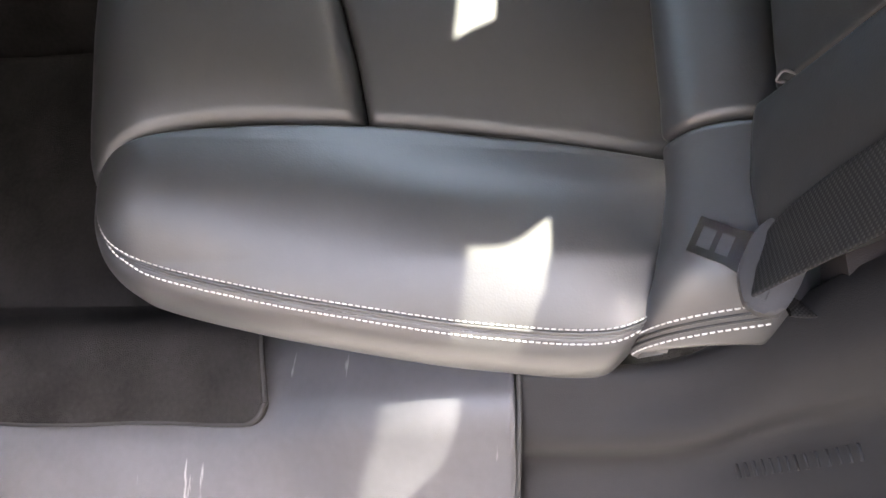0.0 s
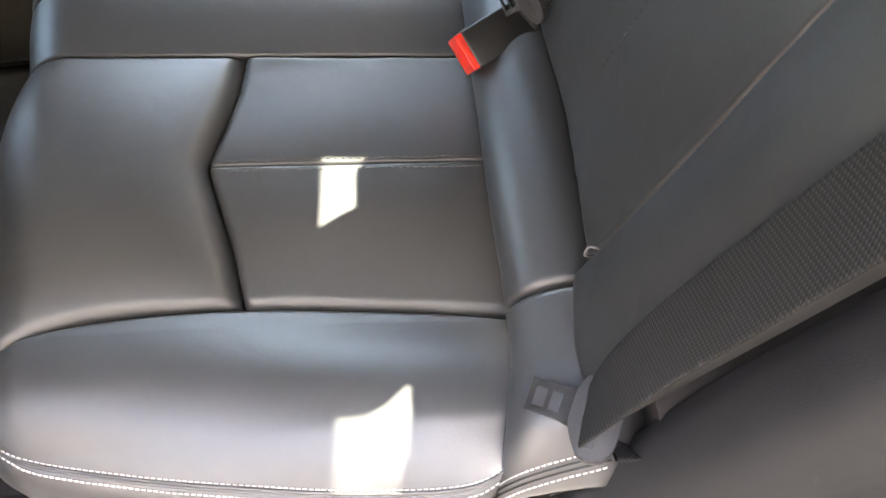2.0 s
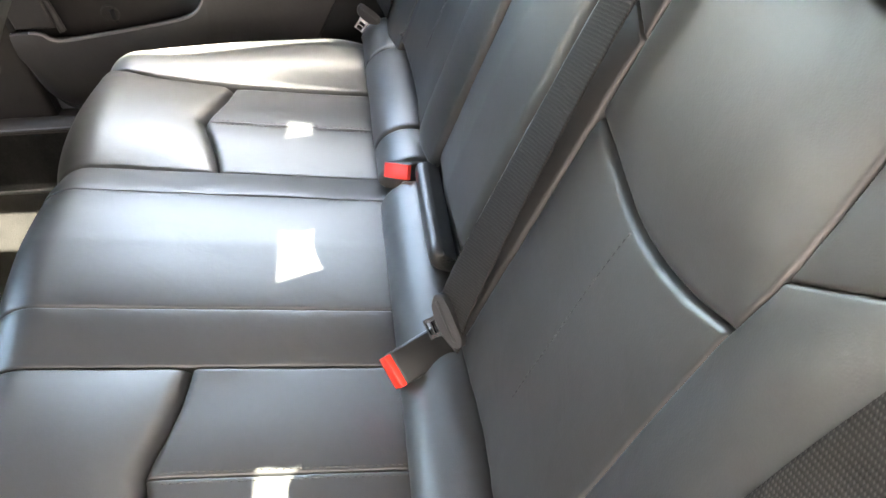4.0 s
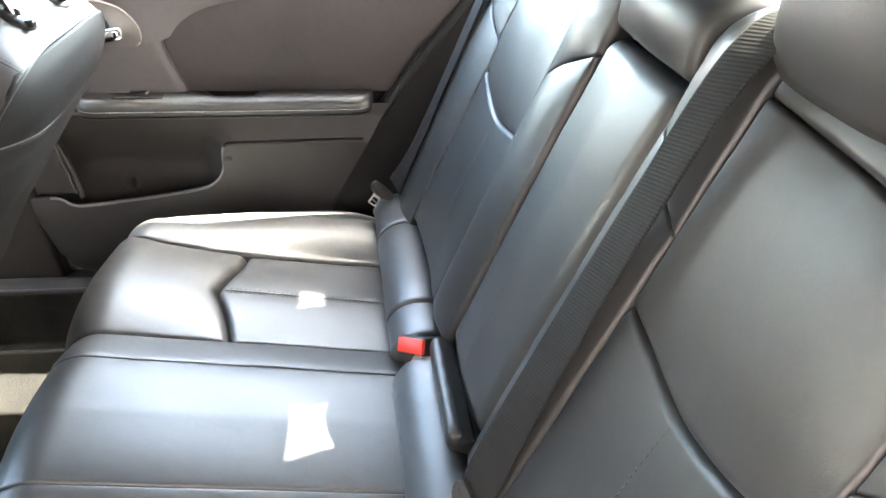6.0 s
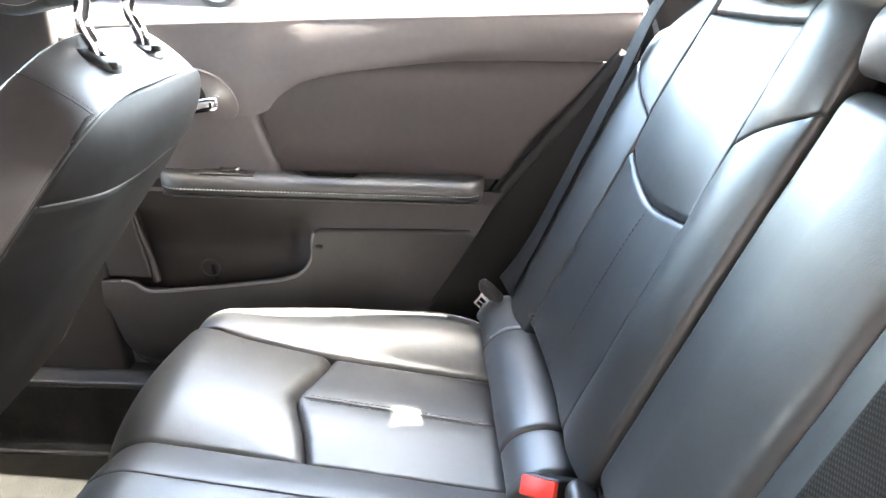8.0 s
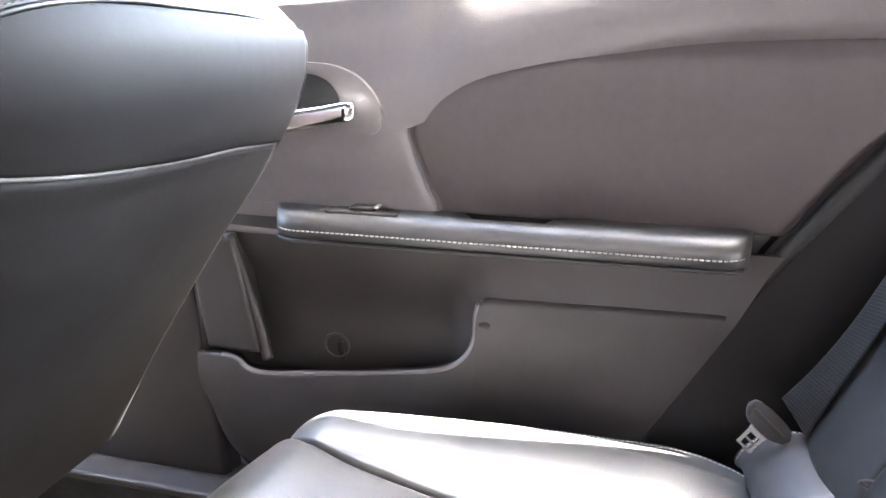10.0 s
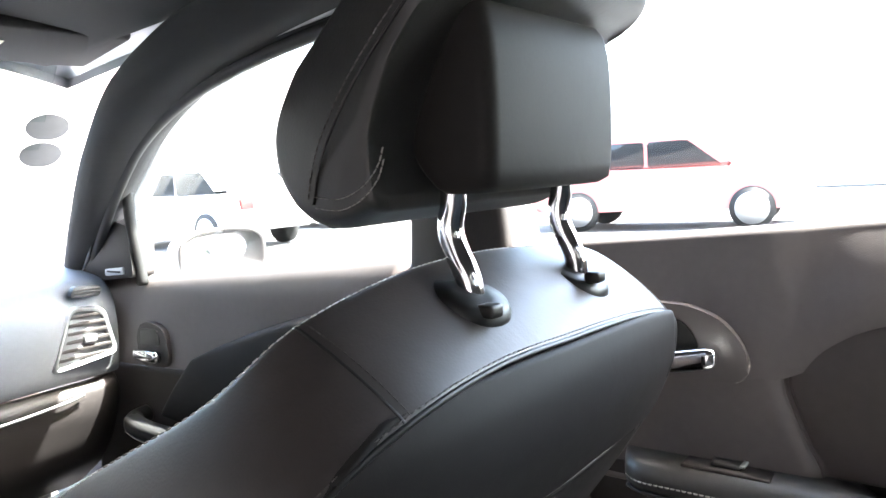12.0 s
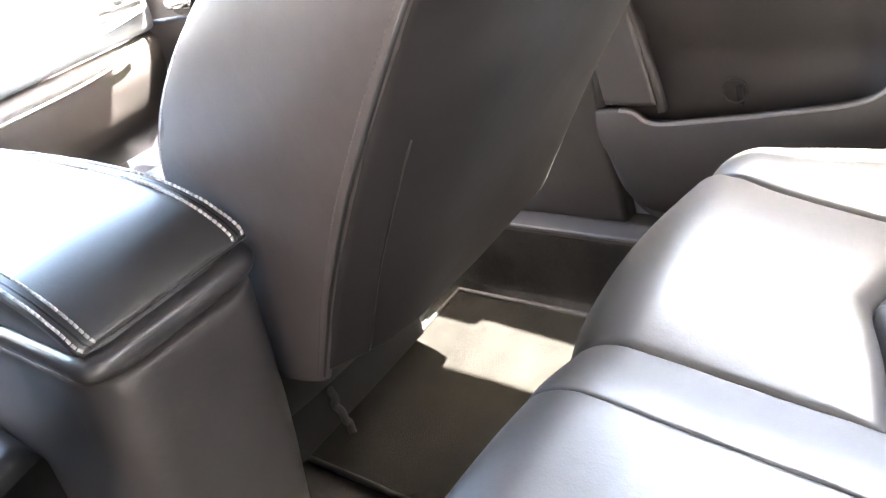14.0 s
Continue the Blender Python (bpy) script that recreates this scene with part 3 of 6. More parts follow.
backrest = thing("rear_bench", "black leather rear seat backrest with fold-down centre armrest", "car seat", at=(0, -0.05, 0.62))
BK = (0, 0.935, 0.355)
for sx in (-1, 1):
    def lower_insert(u, v):
        x = 0.197 + u * 0.236
        s = 0.0 + v * vee(x, sx)
        x = 0.197 + u * (bolster_seam(s) - 0.197)
        return back_at(sx * x, s)
    _, li = quilt("lower_insert", over(lower_insert), LEATHER, backrest, BK, R={"L": 0.004, "R": 0.004, "B": 0.005, "T": 0.008}, puff=0.007, W=0.06, n=(34, 34), spin=sx)
    stitches("stitching", *li(np.full(60, 0.47), np.linspace(0.25, 0.985, 60)), BLACK, backrest, pitch=0.0070, length=0.005, wide=0.0016, label="black stitching")

    def upper_insert(u, v):
        x = 0.197 + u * 0.236
        top = 0.488 - 0.012 * u
        s = vee(x, sx) + v * (top - vee(x, sx))
        x = 0.197 + u * (bolster_seam(s) - 0.197)
        return back_at(sx * x, s)
    quilt("upper_insert", over(upper_insert), LEATHER, backrest, BK, R={"L": 0.005, "R": 0.005, "B": 0.010, "T": 0.005}, puff=0.013, W=0.05, n=(34, 34), spin=sx + 2)

    def top_panel(u, v):
        x, s = 0.197 + u * 0.221, 0.489 - 0.012 * u + v * 0.125
        return back_at(sx * x, s)
    quilt("top_panel", over(top_panel), LEATHER, backrest, (0, 0, 1), R=0.006, puff=0.003, n=(24, 24), spin=sx + 3)

    def cross(x):
        return (0.334 if sx > 0 else 0.356) + (0.45 if sx > 0 else 0.80) * (x - 0.436)

    def lower_bolster(u, v):
        x = 0.436 + u * 0.129
        s = -0.02 + v * (cross(x) + 0.02)
        x = bolster_seam(s) + u * (0.565 - bolster_seam(s))
        return back_at(sx * x, s)
    quilt("side_bolster", over(lower_bolster), LEATHER, backrest, BK, R=0.004, puff=0.008, W=0.05, n=(32, 34), spin=sx + 4)

    def upper_bolster(u, v):
        x = 0.436 + u * 0.129
        s = cross(x) + v * (0.62 - 0.085 * np.minimum(u / 0.35, 1) - cross(x))
        x = bolster_seam(np.minimum(s, 0.5)) + u * (0.565 - bolster_seam(np.minimum(s, 0.5)))
        return back_at(sx * x, s)
    quilt("shoulder_panel", over(upper_bolster), LEATHER, backrest, BK, R=0.004, puff=0.008, W=0.05, n=(30, 34), spin=sx + 5)

    def inner_cross(x):
        return 0.425 - 0.6 * (x - 0.095)

    def inner_low(u, v):
        x = 0.0955 + u * 0.1010
        return back_at(sx * x, 0.005 + v * (inner_cross(x) - 0.005))
    quilt("inner_bolster", over(inner_low), LEATHER, backrest, BK, R={"L": 0.009, "R": 0.006, "B": 0.006, "T": 0.003}, puff=0.012, W=0.03, n=(22, 40), spin=sx + 6)

    def inner_high(u, v):
        x = 0.0955 + u * 0.1010
        return back_at(sx * x, inner_cross(x) + v * (0.62 - inner_cross(x)))
    quilt("inner_bolster_cap", over(inner_high), LEATHER, backrest, BK, R={"L": 0.009, "R": 0.006, "B": 0.003, "T": 0.008}, puff=0.012, W=0.03, n=(22, 30), spin=sx + 7)
    tube("hog_ring", [(sx * 0.446, 0.024, 0.671), (sx * 0.447, 0.031, 0.675), (sx * 0.443, 0.028, 0.680), (sx * 0.445, 0.020, 0.679)], 0.0010, TRIM, backrest, seg=6, n=14)


def armrest_face(u, v):
    x, s = -0.093 + u * 0.186, 0.025 + v * 0.428
    return back_at(x, s)


quilt("folding_armrest", over(armrest_face), LEATHER, backrest, BK, R=0.020, puff=0.010, W=0.04, n=(34, 44), spin=8)


def armrest_toe(u, v):
    x = -0.088 + u * 0.176
    a = np.pi * (-0.05 + 0.75 * v)
    return np.stack([x, 0.010 + 0.034 * np.sin(a), 0.676 - 0.030 * np.cos(a)], -1)


quilt("armrest_toe", over(armrest_toe), LEATHER, backrest, (0, 1, 0.4), R=0.012, puff=0.004, W=0.03, n=(34, 24), spin=13)


def top_roll(u, v):
    x, s = -0.093 + u * 0.186, 0.457 + v * 0.16
    return back_at(x, s) + np.array([0, 0.012, 0.004]) * np.sin(np.pi * np.clip(v * 1.4, 0, 1))[..., None]


quilt("head_roll", over(top_roll), LEATHER, backrest, BK, R=0.012, puff=0.014, W=0.03, n=(30, 30), spin=11)
back_shell = [(0.0, 0.60), (0.0, 0.66), (-0.045, 0.70), (-0.225, 1.16), (-0.245, 1.16), (-0.12, 0.60)]
prism("back_board", back_shell, "x", -0.59, 0.59, TRIM_HARD, backrest, bev=0.006)


# ---- headrests ----
def slab_headrest(name, x0, x1, y, z0, z1, lean, group, label):
    hr = thing(name, label, "headrest", group, at=((x0 + x1) / 2, y, z0 - 0.06))
    cx, w = (x0 + x1) / 2, (x1 - x0) / 2
    loops = []
    for t in np.linspace(0, 1, 22):
        z = z0 + (z1 - z0) * t
        k = (1 - abs(2 * t - 1) ** 4.0) ** 0.30 if 0 < t < 1 else 0.02
        yy = y + lean * (t - 0.5) + 0.015 * math.sin(math.pi * t)
        loops.append([(a, b, z) for a, b in ring(cx, yy, w * (0.78 + 0.22 * k) * max(k, 0.3) ** 0.25, 0.047 * k, 40, 3.4)])
    loft("pad", loops, LEATHER, hr)
    for px in (cx - 0.06, cx + 0.06):
        tube("post", [(px, y - 0.020, z0 - 0.065), (px, y, z0 + 0.03)], 0.006, CHROME, hr, seg=12, n=6, label="chrome post")
        tube("collar", [(px, y - 0.018, z0 - 0.055), (px, y - 0.012, z0 - 0.030)], 0.014, BLACK, hr, seg=16, n=3, label="black collar")
    return hr


for sx in (-1, 1):
    a, b = (-0.346, -0.174) if sx < 0 else (0.205, 0.430)
    slab_headrest("rear_headrest", a, b, -0.200, 1.122, 1.325, -0.045, "rear headrests", "black leather headrest on chrome posts above the rear backrest")

# ---- front passenger seat ----
seat = thing("front_passenger_seat", "reclined black leather front passenger seat with map pocket", "car seat", "front seats", at=(0.33, 1.0, 0.30))
CX = 0.330
REAR = [(1.012, 0.494), (0.985, 0.490), (0.95, 0.497), (0.90, 0.524), (0.80, 0.592), (0.70, 0.658), (0.60, 0.716), (0.50, 0.775), (0.425, 0.825)]
rear_z, rear_y = np.array([a for a, _ in REAR])[::-1], np.array([b for _, b in REAR])[::-1]


def rear_at(z):
    return smooth_interp(z, rear_z, rear_y)


def left_edge(z):
    return smooth_interp(z, [0.42, 0.55, 0.70, 0.80, 0.85, 0.90, 0.93, 0.96, 0.985, 1.0, 1.02], [0.125, 0.115, 0.102, 0.097, 0.096, 0.099, 0.104, 0.114, 0.133, 0.153, 0.195])


def right_edge(z):
    return smooth_interp(z, [0.42, 0.55, 0.70, 0.85, 0.93, 0.99, 1.02], [0.478, 0.488, 0.494, 0.495, 0.494, 0.490, 0.482])


def sag_line(u):
    return 0.941 - 0.040 * u - 0.006 * np.sin(np.pi * np.clip(u * 1.3, 0, 1))


def rear_face(z_low, z_high):
    def f(u, v):
        a, b = z_low(u), z_high(u)
        z = a + v * (b - a)
        x0, x1 = left_edge(z), right_edge(z)
        turn = np.clip((1.02 - z) / 0.10, 0, 1)
        y = rear_at(z) + turn * 0.033 * np.clip((0.28 - u) / 0.28, 0, 1) ** 2 - 0.006 * (1 - (2 * u - 1) ** 2)
        return np.stack([x0 + u * (x1 - x0), y, z], -1)
    return f


SB = (0, -0.85, 0.3)
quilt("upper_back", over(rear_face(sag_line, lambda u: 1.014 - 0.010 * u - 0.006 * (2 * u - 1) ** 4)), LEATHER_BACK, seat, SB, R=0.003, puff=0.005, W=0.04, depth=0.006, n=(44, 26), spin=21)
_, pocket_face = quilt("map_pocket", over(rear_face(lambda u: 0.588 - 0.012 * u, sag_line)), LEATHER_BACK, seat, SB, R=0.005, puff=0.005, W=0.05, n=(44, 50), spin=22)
p, nn = pocket_face(np.linspace(0.02, 0.985, 40), np.full(40, 0.999))
tube("piping", p + nn * 0.0028, [0.0008, 0.0014, 0.0017, 0.0017, 0.0017, 0.0017], PIPING, seat, n=60, label="pale grey piping along the pocket rim")

p, nn = pocket_face(np.full(40, 0.996), np.linspace(0.02, 0.97, 40))
tube("piping", p + nn * 0.001, 0.0016, PIPING, seat, n=60, label="pale grey piping down the seat edge")

p, nn = pocket_face(np.linspace(0.075, 0.10, 40), np.linspace(0.70, 0.02, 40))
tube("seam", p - nn * 0.0003, 0.0011, BLACK, seat, seg=6, n=60)

# side panels: from the rear seams forward to the bolster's front edge
FRONT_Y = [(0.42, 1.05), (0.55, 1.0), (0.70, 0.95), (0.783, 0.90), (0.835, 0.845), (0.886, 0.795), (0.93, 0.735), (0.965, 0.665), (1.00, 0.600), (1.045, 0.555)]
fz, fy = [a for a, _ in FRONT_Y], [b for _, b in FRONT_Y]


def flare(z):
    return smooth_interp(z, [0.42, 0.55, 0.70, 0.783, 0.835, 0.886, 0.93, 0.965, 1.00, 1.045], [0.150, 0.147, 0.142, 0.127, 0.110, 0.111, 0.111, 0.114, 0.132, 0.175])


# one padded wrap runs up one side, over the top and down the other, from the rear seam to the front edge
REAR_Z, FRONT_Z = [0.575, 0.63, 0.70, 0.80, 0.88, 0.94, 0.978], [0.50, 0.59, 0.72, 0.815, 0.90, 0.962, 1.008]


def scalar(f, z):
    return float(f(np.array([z]))[0])


left_rear = [(scalar(left_edge, z), scalar(rear_at, z) + 0.033 * min(1, max(0, (1.02 - z) / 0.10)), z) for z in REAR_Z]
left_front = [(scalar(flare, z), float(smooth_interp(np.array([z]), fz, fy)[0]), z) for z in FRONT_Z]
right_rear = [(scalar(right_edge, z), scalar(rear_at, z), z) for z in REAR_Z]
right_front = [(2 * CX - x, y, z) for x, y, z in left_front]
top_rear = [(0.177, 0.492, 1.003), (0.250, 0.491, 1.012), (0.335, 0.490, 1.010), (0.425, 0.491, 1.005), (0.485, 0.493, 0.995)]
top_front = [(0.172, 0.557, 1.044), (0.245, 0.558, 1.058), (0.330, 0.559, 1.062), (0.415, 0.558, 1.056), (0.485, 0.557, 1.042)]
rim_rear = np.array(left_rear + top_rear + right_rear[::-1])
rim_front = np.array(left_front + top_front + right_front[::-1])


def wrap(u, v):
    return crom(rim_rear, u) * (1 - v[..., None]) + crom(rim_front, u) * v[..., None]


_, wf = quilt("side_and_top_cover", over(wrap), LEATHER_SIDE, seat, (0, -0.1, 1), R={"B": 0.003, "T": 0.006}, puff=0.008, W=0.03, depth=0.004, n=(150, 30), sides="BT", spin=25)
uu = np.linspace(0.01, 0.99, 300)
stitches("stitching", *wf(uu, np.full(300, 0.045)), THREAD_DARK, seat, pitch=0.0046, length=0.0038, wide=0.0010, label="dark grey edge stitching")
stitches("stitching", *wf(uu, np.full(300, 0.965)), THREAD, seat, pitch=0.0050, length=0.0040, wide=0.0012, label="pale edge stitching")
p, nn = wf(np.linspace(0.005, 0.995, 160), np.full(160, 0.012))
tube("seam", p - nn * 0.0002, 0.0019, BLACK, seat, seg=6, n=220, label="dark seam along the rear edge")
for u0 in (7.0 / 18, 11.0 / 18):
    p, nn = wf(np.full(30, u0), np.linspace(0.02, 0.98, 30))
    tube("seam", p - nn * 0.0004, 0.0011, BLACK, seat, seg=6, n=40)
    p, nn = wf(np.full(30, u0 + (0.004 if u0 < 0.5 else -0.004)), np.linspace(0.02, 0.98, 30))
    stitches("stitching", p, nn, THREAD_DARK, seat, pitch=0.0046, length=0.0038, wide=0.0010)


def front_face(u, v):
    z = 0.46 + v * (1.040 - 0.46)
    xa, xb = flare(z), 2 * CX - flare(z)
    y = smooth_interp(z, fz, fy) - 0.020 * np.sin(np.pi * u)
    return np.stack([xa + (xb - xa) * u, y, z], -1)


quilt("front_face", over(front_face), LEATHER, seat, (0, 1, 0.3), R=0.006, puff=0.006, W=0.05, depth=0.02, n=(34, 40), spin=31)


def seat_pan(u, v):
    x = 0.075 + u * 0.51
    y = 0.93 + v * 0.52
    z = 0.560 + 0.05 * v + 0.025 * (2 * u - 1) ** 2 - 0.12 * np.clip(v - 0.85, 0, 1) ** 2 * 20
    return np.stack([x, y, z], -1)


quilt("seat_pad", over(seat_pan), LEATHER, seat, UP, R=0.02, puff=0.012, depth=0.14, n=(34, 34), spin=33)
rbox("seat_frame", (0.13, 0.98, 0.36), (0.53, 1.40, 0.45), BLACK, seat, bev=0.02)
for px in (0.16, 0.47):
    rbox("rail", (px, 1.0, 0.305), (px + 0.035, 1.45, 0.345), STEEL, seat, bev=0.004)
    rbox("rail_cover", (px - 0.006, 1.035, 0.300), (px + 0.041, 1.09, 0.355), BLACK, seat, bev=0.01)
# dark board added in place of underseat shade; it also stops stray sun
rbox("underseat_shade", (0.155, 0.958, 0.322), (0.440, 0.978, 0.54), TRIM_DARK, seat, bev=0.006)
tube("wiring", [(0.250, 1.00, 0.40), (0.235, 0.95, 0.379), (0.231, 0.95, 0.365), (0.237, 0.95, 0.347), (0.236, 0.948, 0.331), (0.240, 0.948, 0.325), (0.234, 0.940, 0.312)], 0.0055, RUBBER, seat, seg=8, n=24, label="black seat wiring")

head = thing("front_headrest", "black leather headrest with rear shell on bent chrome posts", "headrest", "front headrests", at=(0.333, 0.53, 1.03))
# front pad: a slab that hooks back over the top
hx0, hx1 = 0.222, 0.436
PROFILE = [(0.545, 1.094), (0.575, 1.084), (0.603, 1.089), (0.622, 1.110), (0.624, 1.138), (0.606, 1.167), (0.582, 1.194), (0.555, 1.223), (0.526, 1.248), (0.498, 1.254), (0.478, 1.236), (0.476, 1.215), (0.490, 1.204), (0.510, 1.194), (0.530, 1.165), (0.546, 1.130)]


def pad_loop(t):
    """The pad's outline at a share of its width; the ends are drawn in round a soft edge, and the top is narrower than the foot."""
    k = max(0.0, (abs(2 * t - 1) - 0.86) / 0.14)
    grow = math.sqrt(max(0.0, 1 - k * k))
    c = np.array([0.556, 1.160])
    o = crom(np.array(PROFILE + PROFILE[:1]), np.linspace(0, 1, 81))[:-1]
    o = c + (o - c) * (0.87 + 0.13 * grow)
    mid, half = (hx0 + hx1) / 2, (hx1 - hx0) / 2
    return [(mid + (2 * t - 1) * half * (1 - 0.20 * max(0.0, (b - 1.17) / 0.085)), a, b) for a, b in o]


loft("front_pad", [pad_loop(t) for t in ease(40, 0.95)], LEATHER, head)
for tx in (0.055, 0.945):
    path = np.array(pad_loop(tx))
    away = path - path.mean(0)
    path, away = path[12:48], away[12:48]
    away /= np.linalg.norm(away, axis=1, keepdims=True)
    stitches("stitching", path + away * 0.0006, away, THREAD_GREY, head, pitch=0.0050, length=0.0038, wide=0.0010)
for side in (-1, 1):
    def flank(y, z):
        half = (hx1 - hx0) / 2 * (1 - 0.20 * max(0.0, (z - 1.17) / 0.085))
        return ((hx0 + hx1) / 2 + side * (half + 0.0005), y, z)
    seam = crom(np.array([flank(*q) for q in ((0.497, 1.226), (0.515, 1.203), (0.534, 1.181), (0.556, 1.157), (0.577, 1.130), (0.586, 1.112), (0.590, 1.098))]), np.linspace(0, 1, 40))
    tube("seam", seam, 0.0010, BLACK, head, seg=6, n=40)
    stitches("stitching", seam + np.array([0, 0.004, 0.003]), np.tile([side, 0, 0], (40, 1)), THREAD_DARK, head, pitch=0.0045, length=0.0036, wide=0.0009)
    for d in (0.0, 0.006):
        foot = crom(np.array([flank(y, z + d) for y, z in ((0.589, 1.096), (0.570, 1.0945), (0.553, 1.100), (0.541, 1.110), (0.536, 1.120))]), np.linspace(0, 1, 30))
        stitches("stitching", foot, np.tile([side, 0, 0], (30, 1)), THREAD_GREY, head, pitch=0.0040, length=0.0034, wide=0.0009)
shell = []
for z, back, fore, o in ((1.0990, 0.510, 0.530, 0.012), (1.0995, 0.504, 0.534, 0.005), (1.103, 0.4985, 0.538, 0.001), (1.112, 0.497, 0.546, 0.0), (1.126, 0.496, 0.556, 0.0), (1.145, 0.4955, 0.560, 0.0), (1.165, 0.4955, 0.556, 0.0), (1.180, 0.4965, 0.550, 0.0), (1.192, 0.499, 0.545, 0.001), (1.201, 0.505, 0.540, 0.003), (1.208, 0.514, 0.535, 0.008)):
    shell.append(rrect(0.3325, (back + fore) / 2, 0.0745 - o, (fore - back) / 2, min(0.010, (fore - back) * 0.35), z, 5))
loft("rear_shell", shell, LEATHER_BACK, head, "matt black moulded rear shell")
for px in (0.277, 0.402):
    tube("post", [(px, 0.526, 1.030), (px, 0.527, 1.046), (px, 0.530, 1.056), (px, 0.535, 1.066), (px, 0.5385, 1.076), (px, 0.5385, 1.085), (px, 0.536, 1.095), (px, 0.535, 1.115)], 0.0075, CHROME, head, seg=16, n=40, label="bent chrome post")
    loft("collar", [[(a, b, 1.0395 - 0.05 * (px - 0.277) + 0.42 * (b - 0.527) - 0.05 * (a - px) + h) for a, b in ring(px - 0.003, 0.525, 0.024 * k, 0.020 * k, 28, 2.2)] for h, k in ((-0.010, 1.0), (0.002, 1.0), (0.006, 0.90), (0.007, 0.4))], BLACK, head, label="black plastic collar")
    rbox("release", (px - 0.017, 0.502, 1.033), (px - 0.005, 0.513, 1.0405), BLACK, head, bev=0.002)

# ---- seat belts ----
def belt(name, path, faces_to, width, label, parent):
    """A flat strap that runs along a path and faces a given way."""
    n = 60
    p = crom(np.array(path, float), np.linspace(0, 1, n))
    f = crom(np.array(faces_to, float), np.linspace(0, 1, n))
    tan = np.gradient(p, axis=0)
    tan /= np.linalg.norm(tan, axis=1, keepdims=True)
    side = np.cross(tan, f)
    side /= np.linalg.norm(side, axis=1, keepdims=True)
    up = np.cross(side, tan)
    run = np.concatenate([[0], np.cumsum(np.linalg.norm(np.diff(p, axis=0), axis=1))])
    verts, uv, faces = [], [], []
    cols = [(-0.5, 0.0), (-0.5, 1.0), (-0.44, 1.25), (-0.2, 1.0), (0.2, 1.0), (0.44, 1.25), (0.5, 1.0), (0.5, 0.0)]
    for i in range(n):
        for a, h in cols:
            verts.append(p[i] + side[i] * a * width + up[i] * h * 0.0014)
            uv.append((a * width, run[i]))
    k = len(cols)
    for i in range(n - 1):
        for j in range(k):
            a, b = i * k + j, i * k + (j + 1) % k
            faces.append((a, b, b + k, a + k))
    return link_mesh(name, verts, faces, WEB, parent, label, True, uv)


def tongue(parent, m):
    """A latch plate: steel blade with two slots in a grey plastic grip. Blade along +x, grip along y."""
    bm = bmesh.new()
    xs, ys = [-0.004, 0.010, 0.018, 0.0215, 0.030, 0.034], [-0.0125, -0.0072, 0.0072, 0.0125]
    grid = [[[bm.verts.new((x, y * (1.25 if x < 0 else 1), z)) for z in (-0.0011, 0.0011)] for y in ys] for x in xs]
    for i in range(5):
        for j in range(3):
            if j == 1 and i in (1, 3):
                continue
            for z, order in ((1, 1), (0, -1)):
                q = [grid[i][j][z], grid[i + 1][j][z], grid[i + 1][j + 1][z], grid[i][j + 1][z]]
                bm.faces.new(q[::order])
    edge = [e for e in bm.edges if len(e.link_faces) == 1]
    low = [e for e in edge if e.verts[0].co.z < 0]
    for e in low:
        a, b = e.verts
        ta = min((v for v in bm.verts if v.co.z > 0), key=lambda v: (v.co - a.co).length)
        tb = min((v for v in bm.verts if v.co.z > 0), key=lambda v: (v.co - b.co).length)
        bm.faces.new((a, b, tb, ta))
    bm.transform(m)
    part("blade", bm, STEEL, parent, "steel blade with two slots")
    poly = rounded([(-0.030, -0.033), (-0.008, -0.032), (0.002, -0.015), (0.002, 0.013), (-0.006, 0.027), (-0.012, 0.034), (-0.030, 0.033), (-0.034, 0.016), (-0.034, -0.016)], 0.009)
    prism("grip", poly, "z", -0.005, 0.005, GREY_PLASTIC, parent, bev=0.003, label="grey plastic grip", m=m)
    rbox("slot", (-0.020, -0.026, -0.0058), (-0.0135, 0.026, 0.0058), BLACK, parent, bev=0.001, m=m)


def frame_from(origin, x_way, z_way):
    x = Vector(x_way).normalized()
    z = Vector(z_way)
    z = (z - x * z.dot(x)).normalized()
    y = z.cross(x)
    return Matrix.Translation(origin) @ Matrix((x, y, z)).transposed().to_4x4()


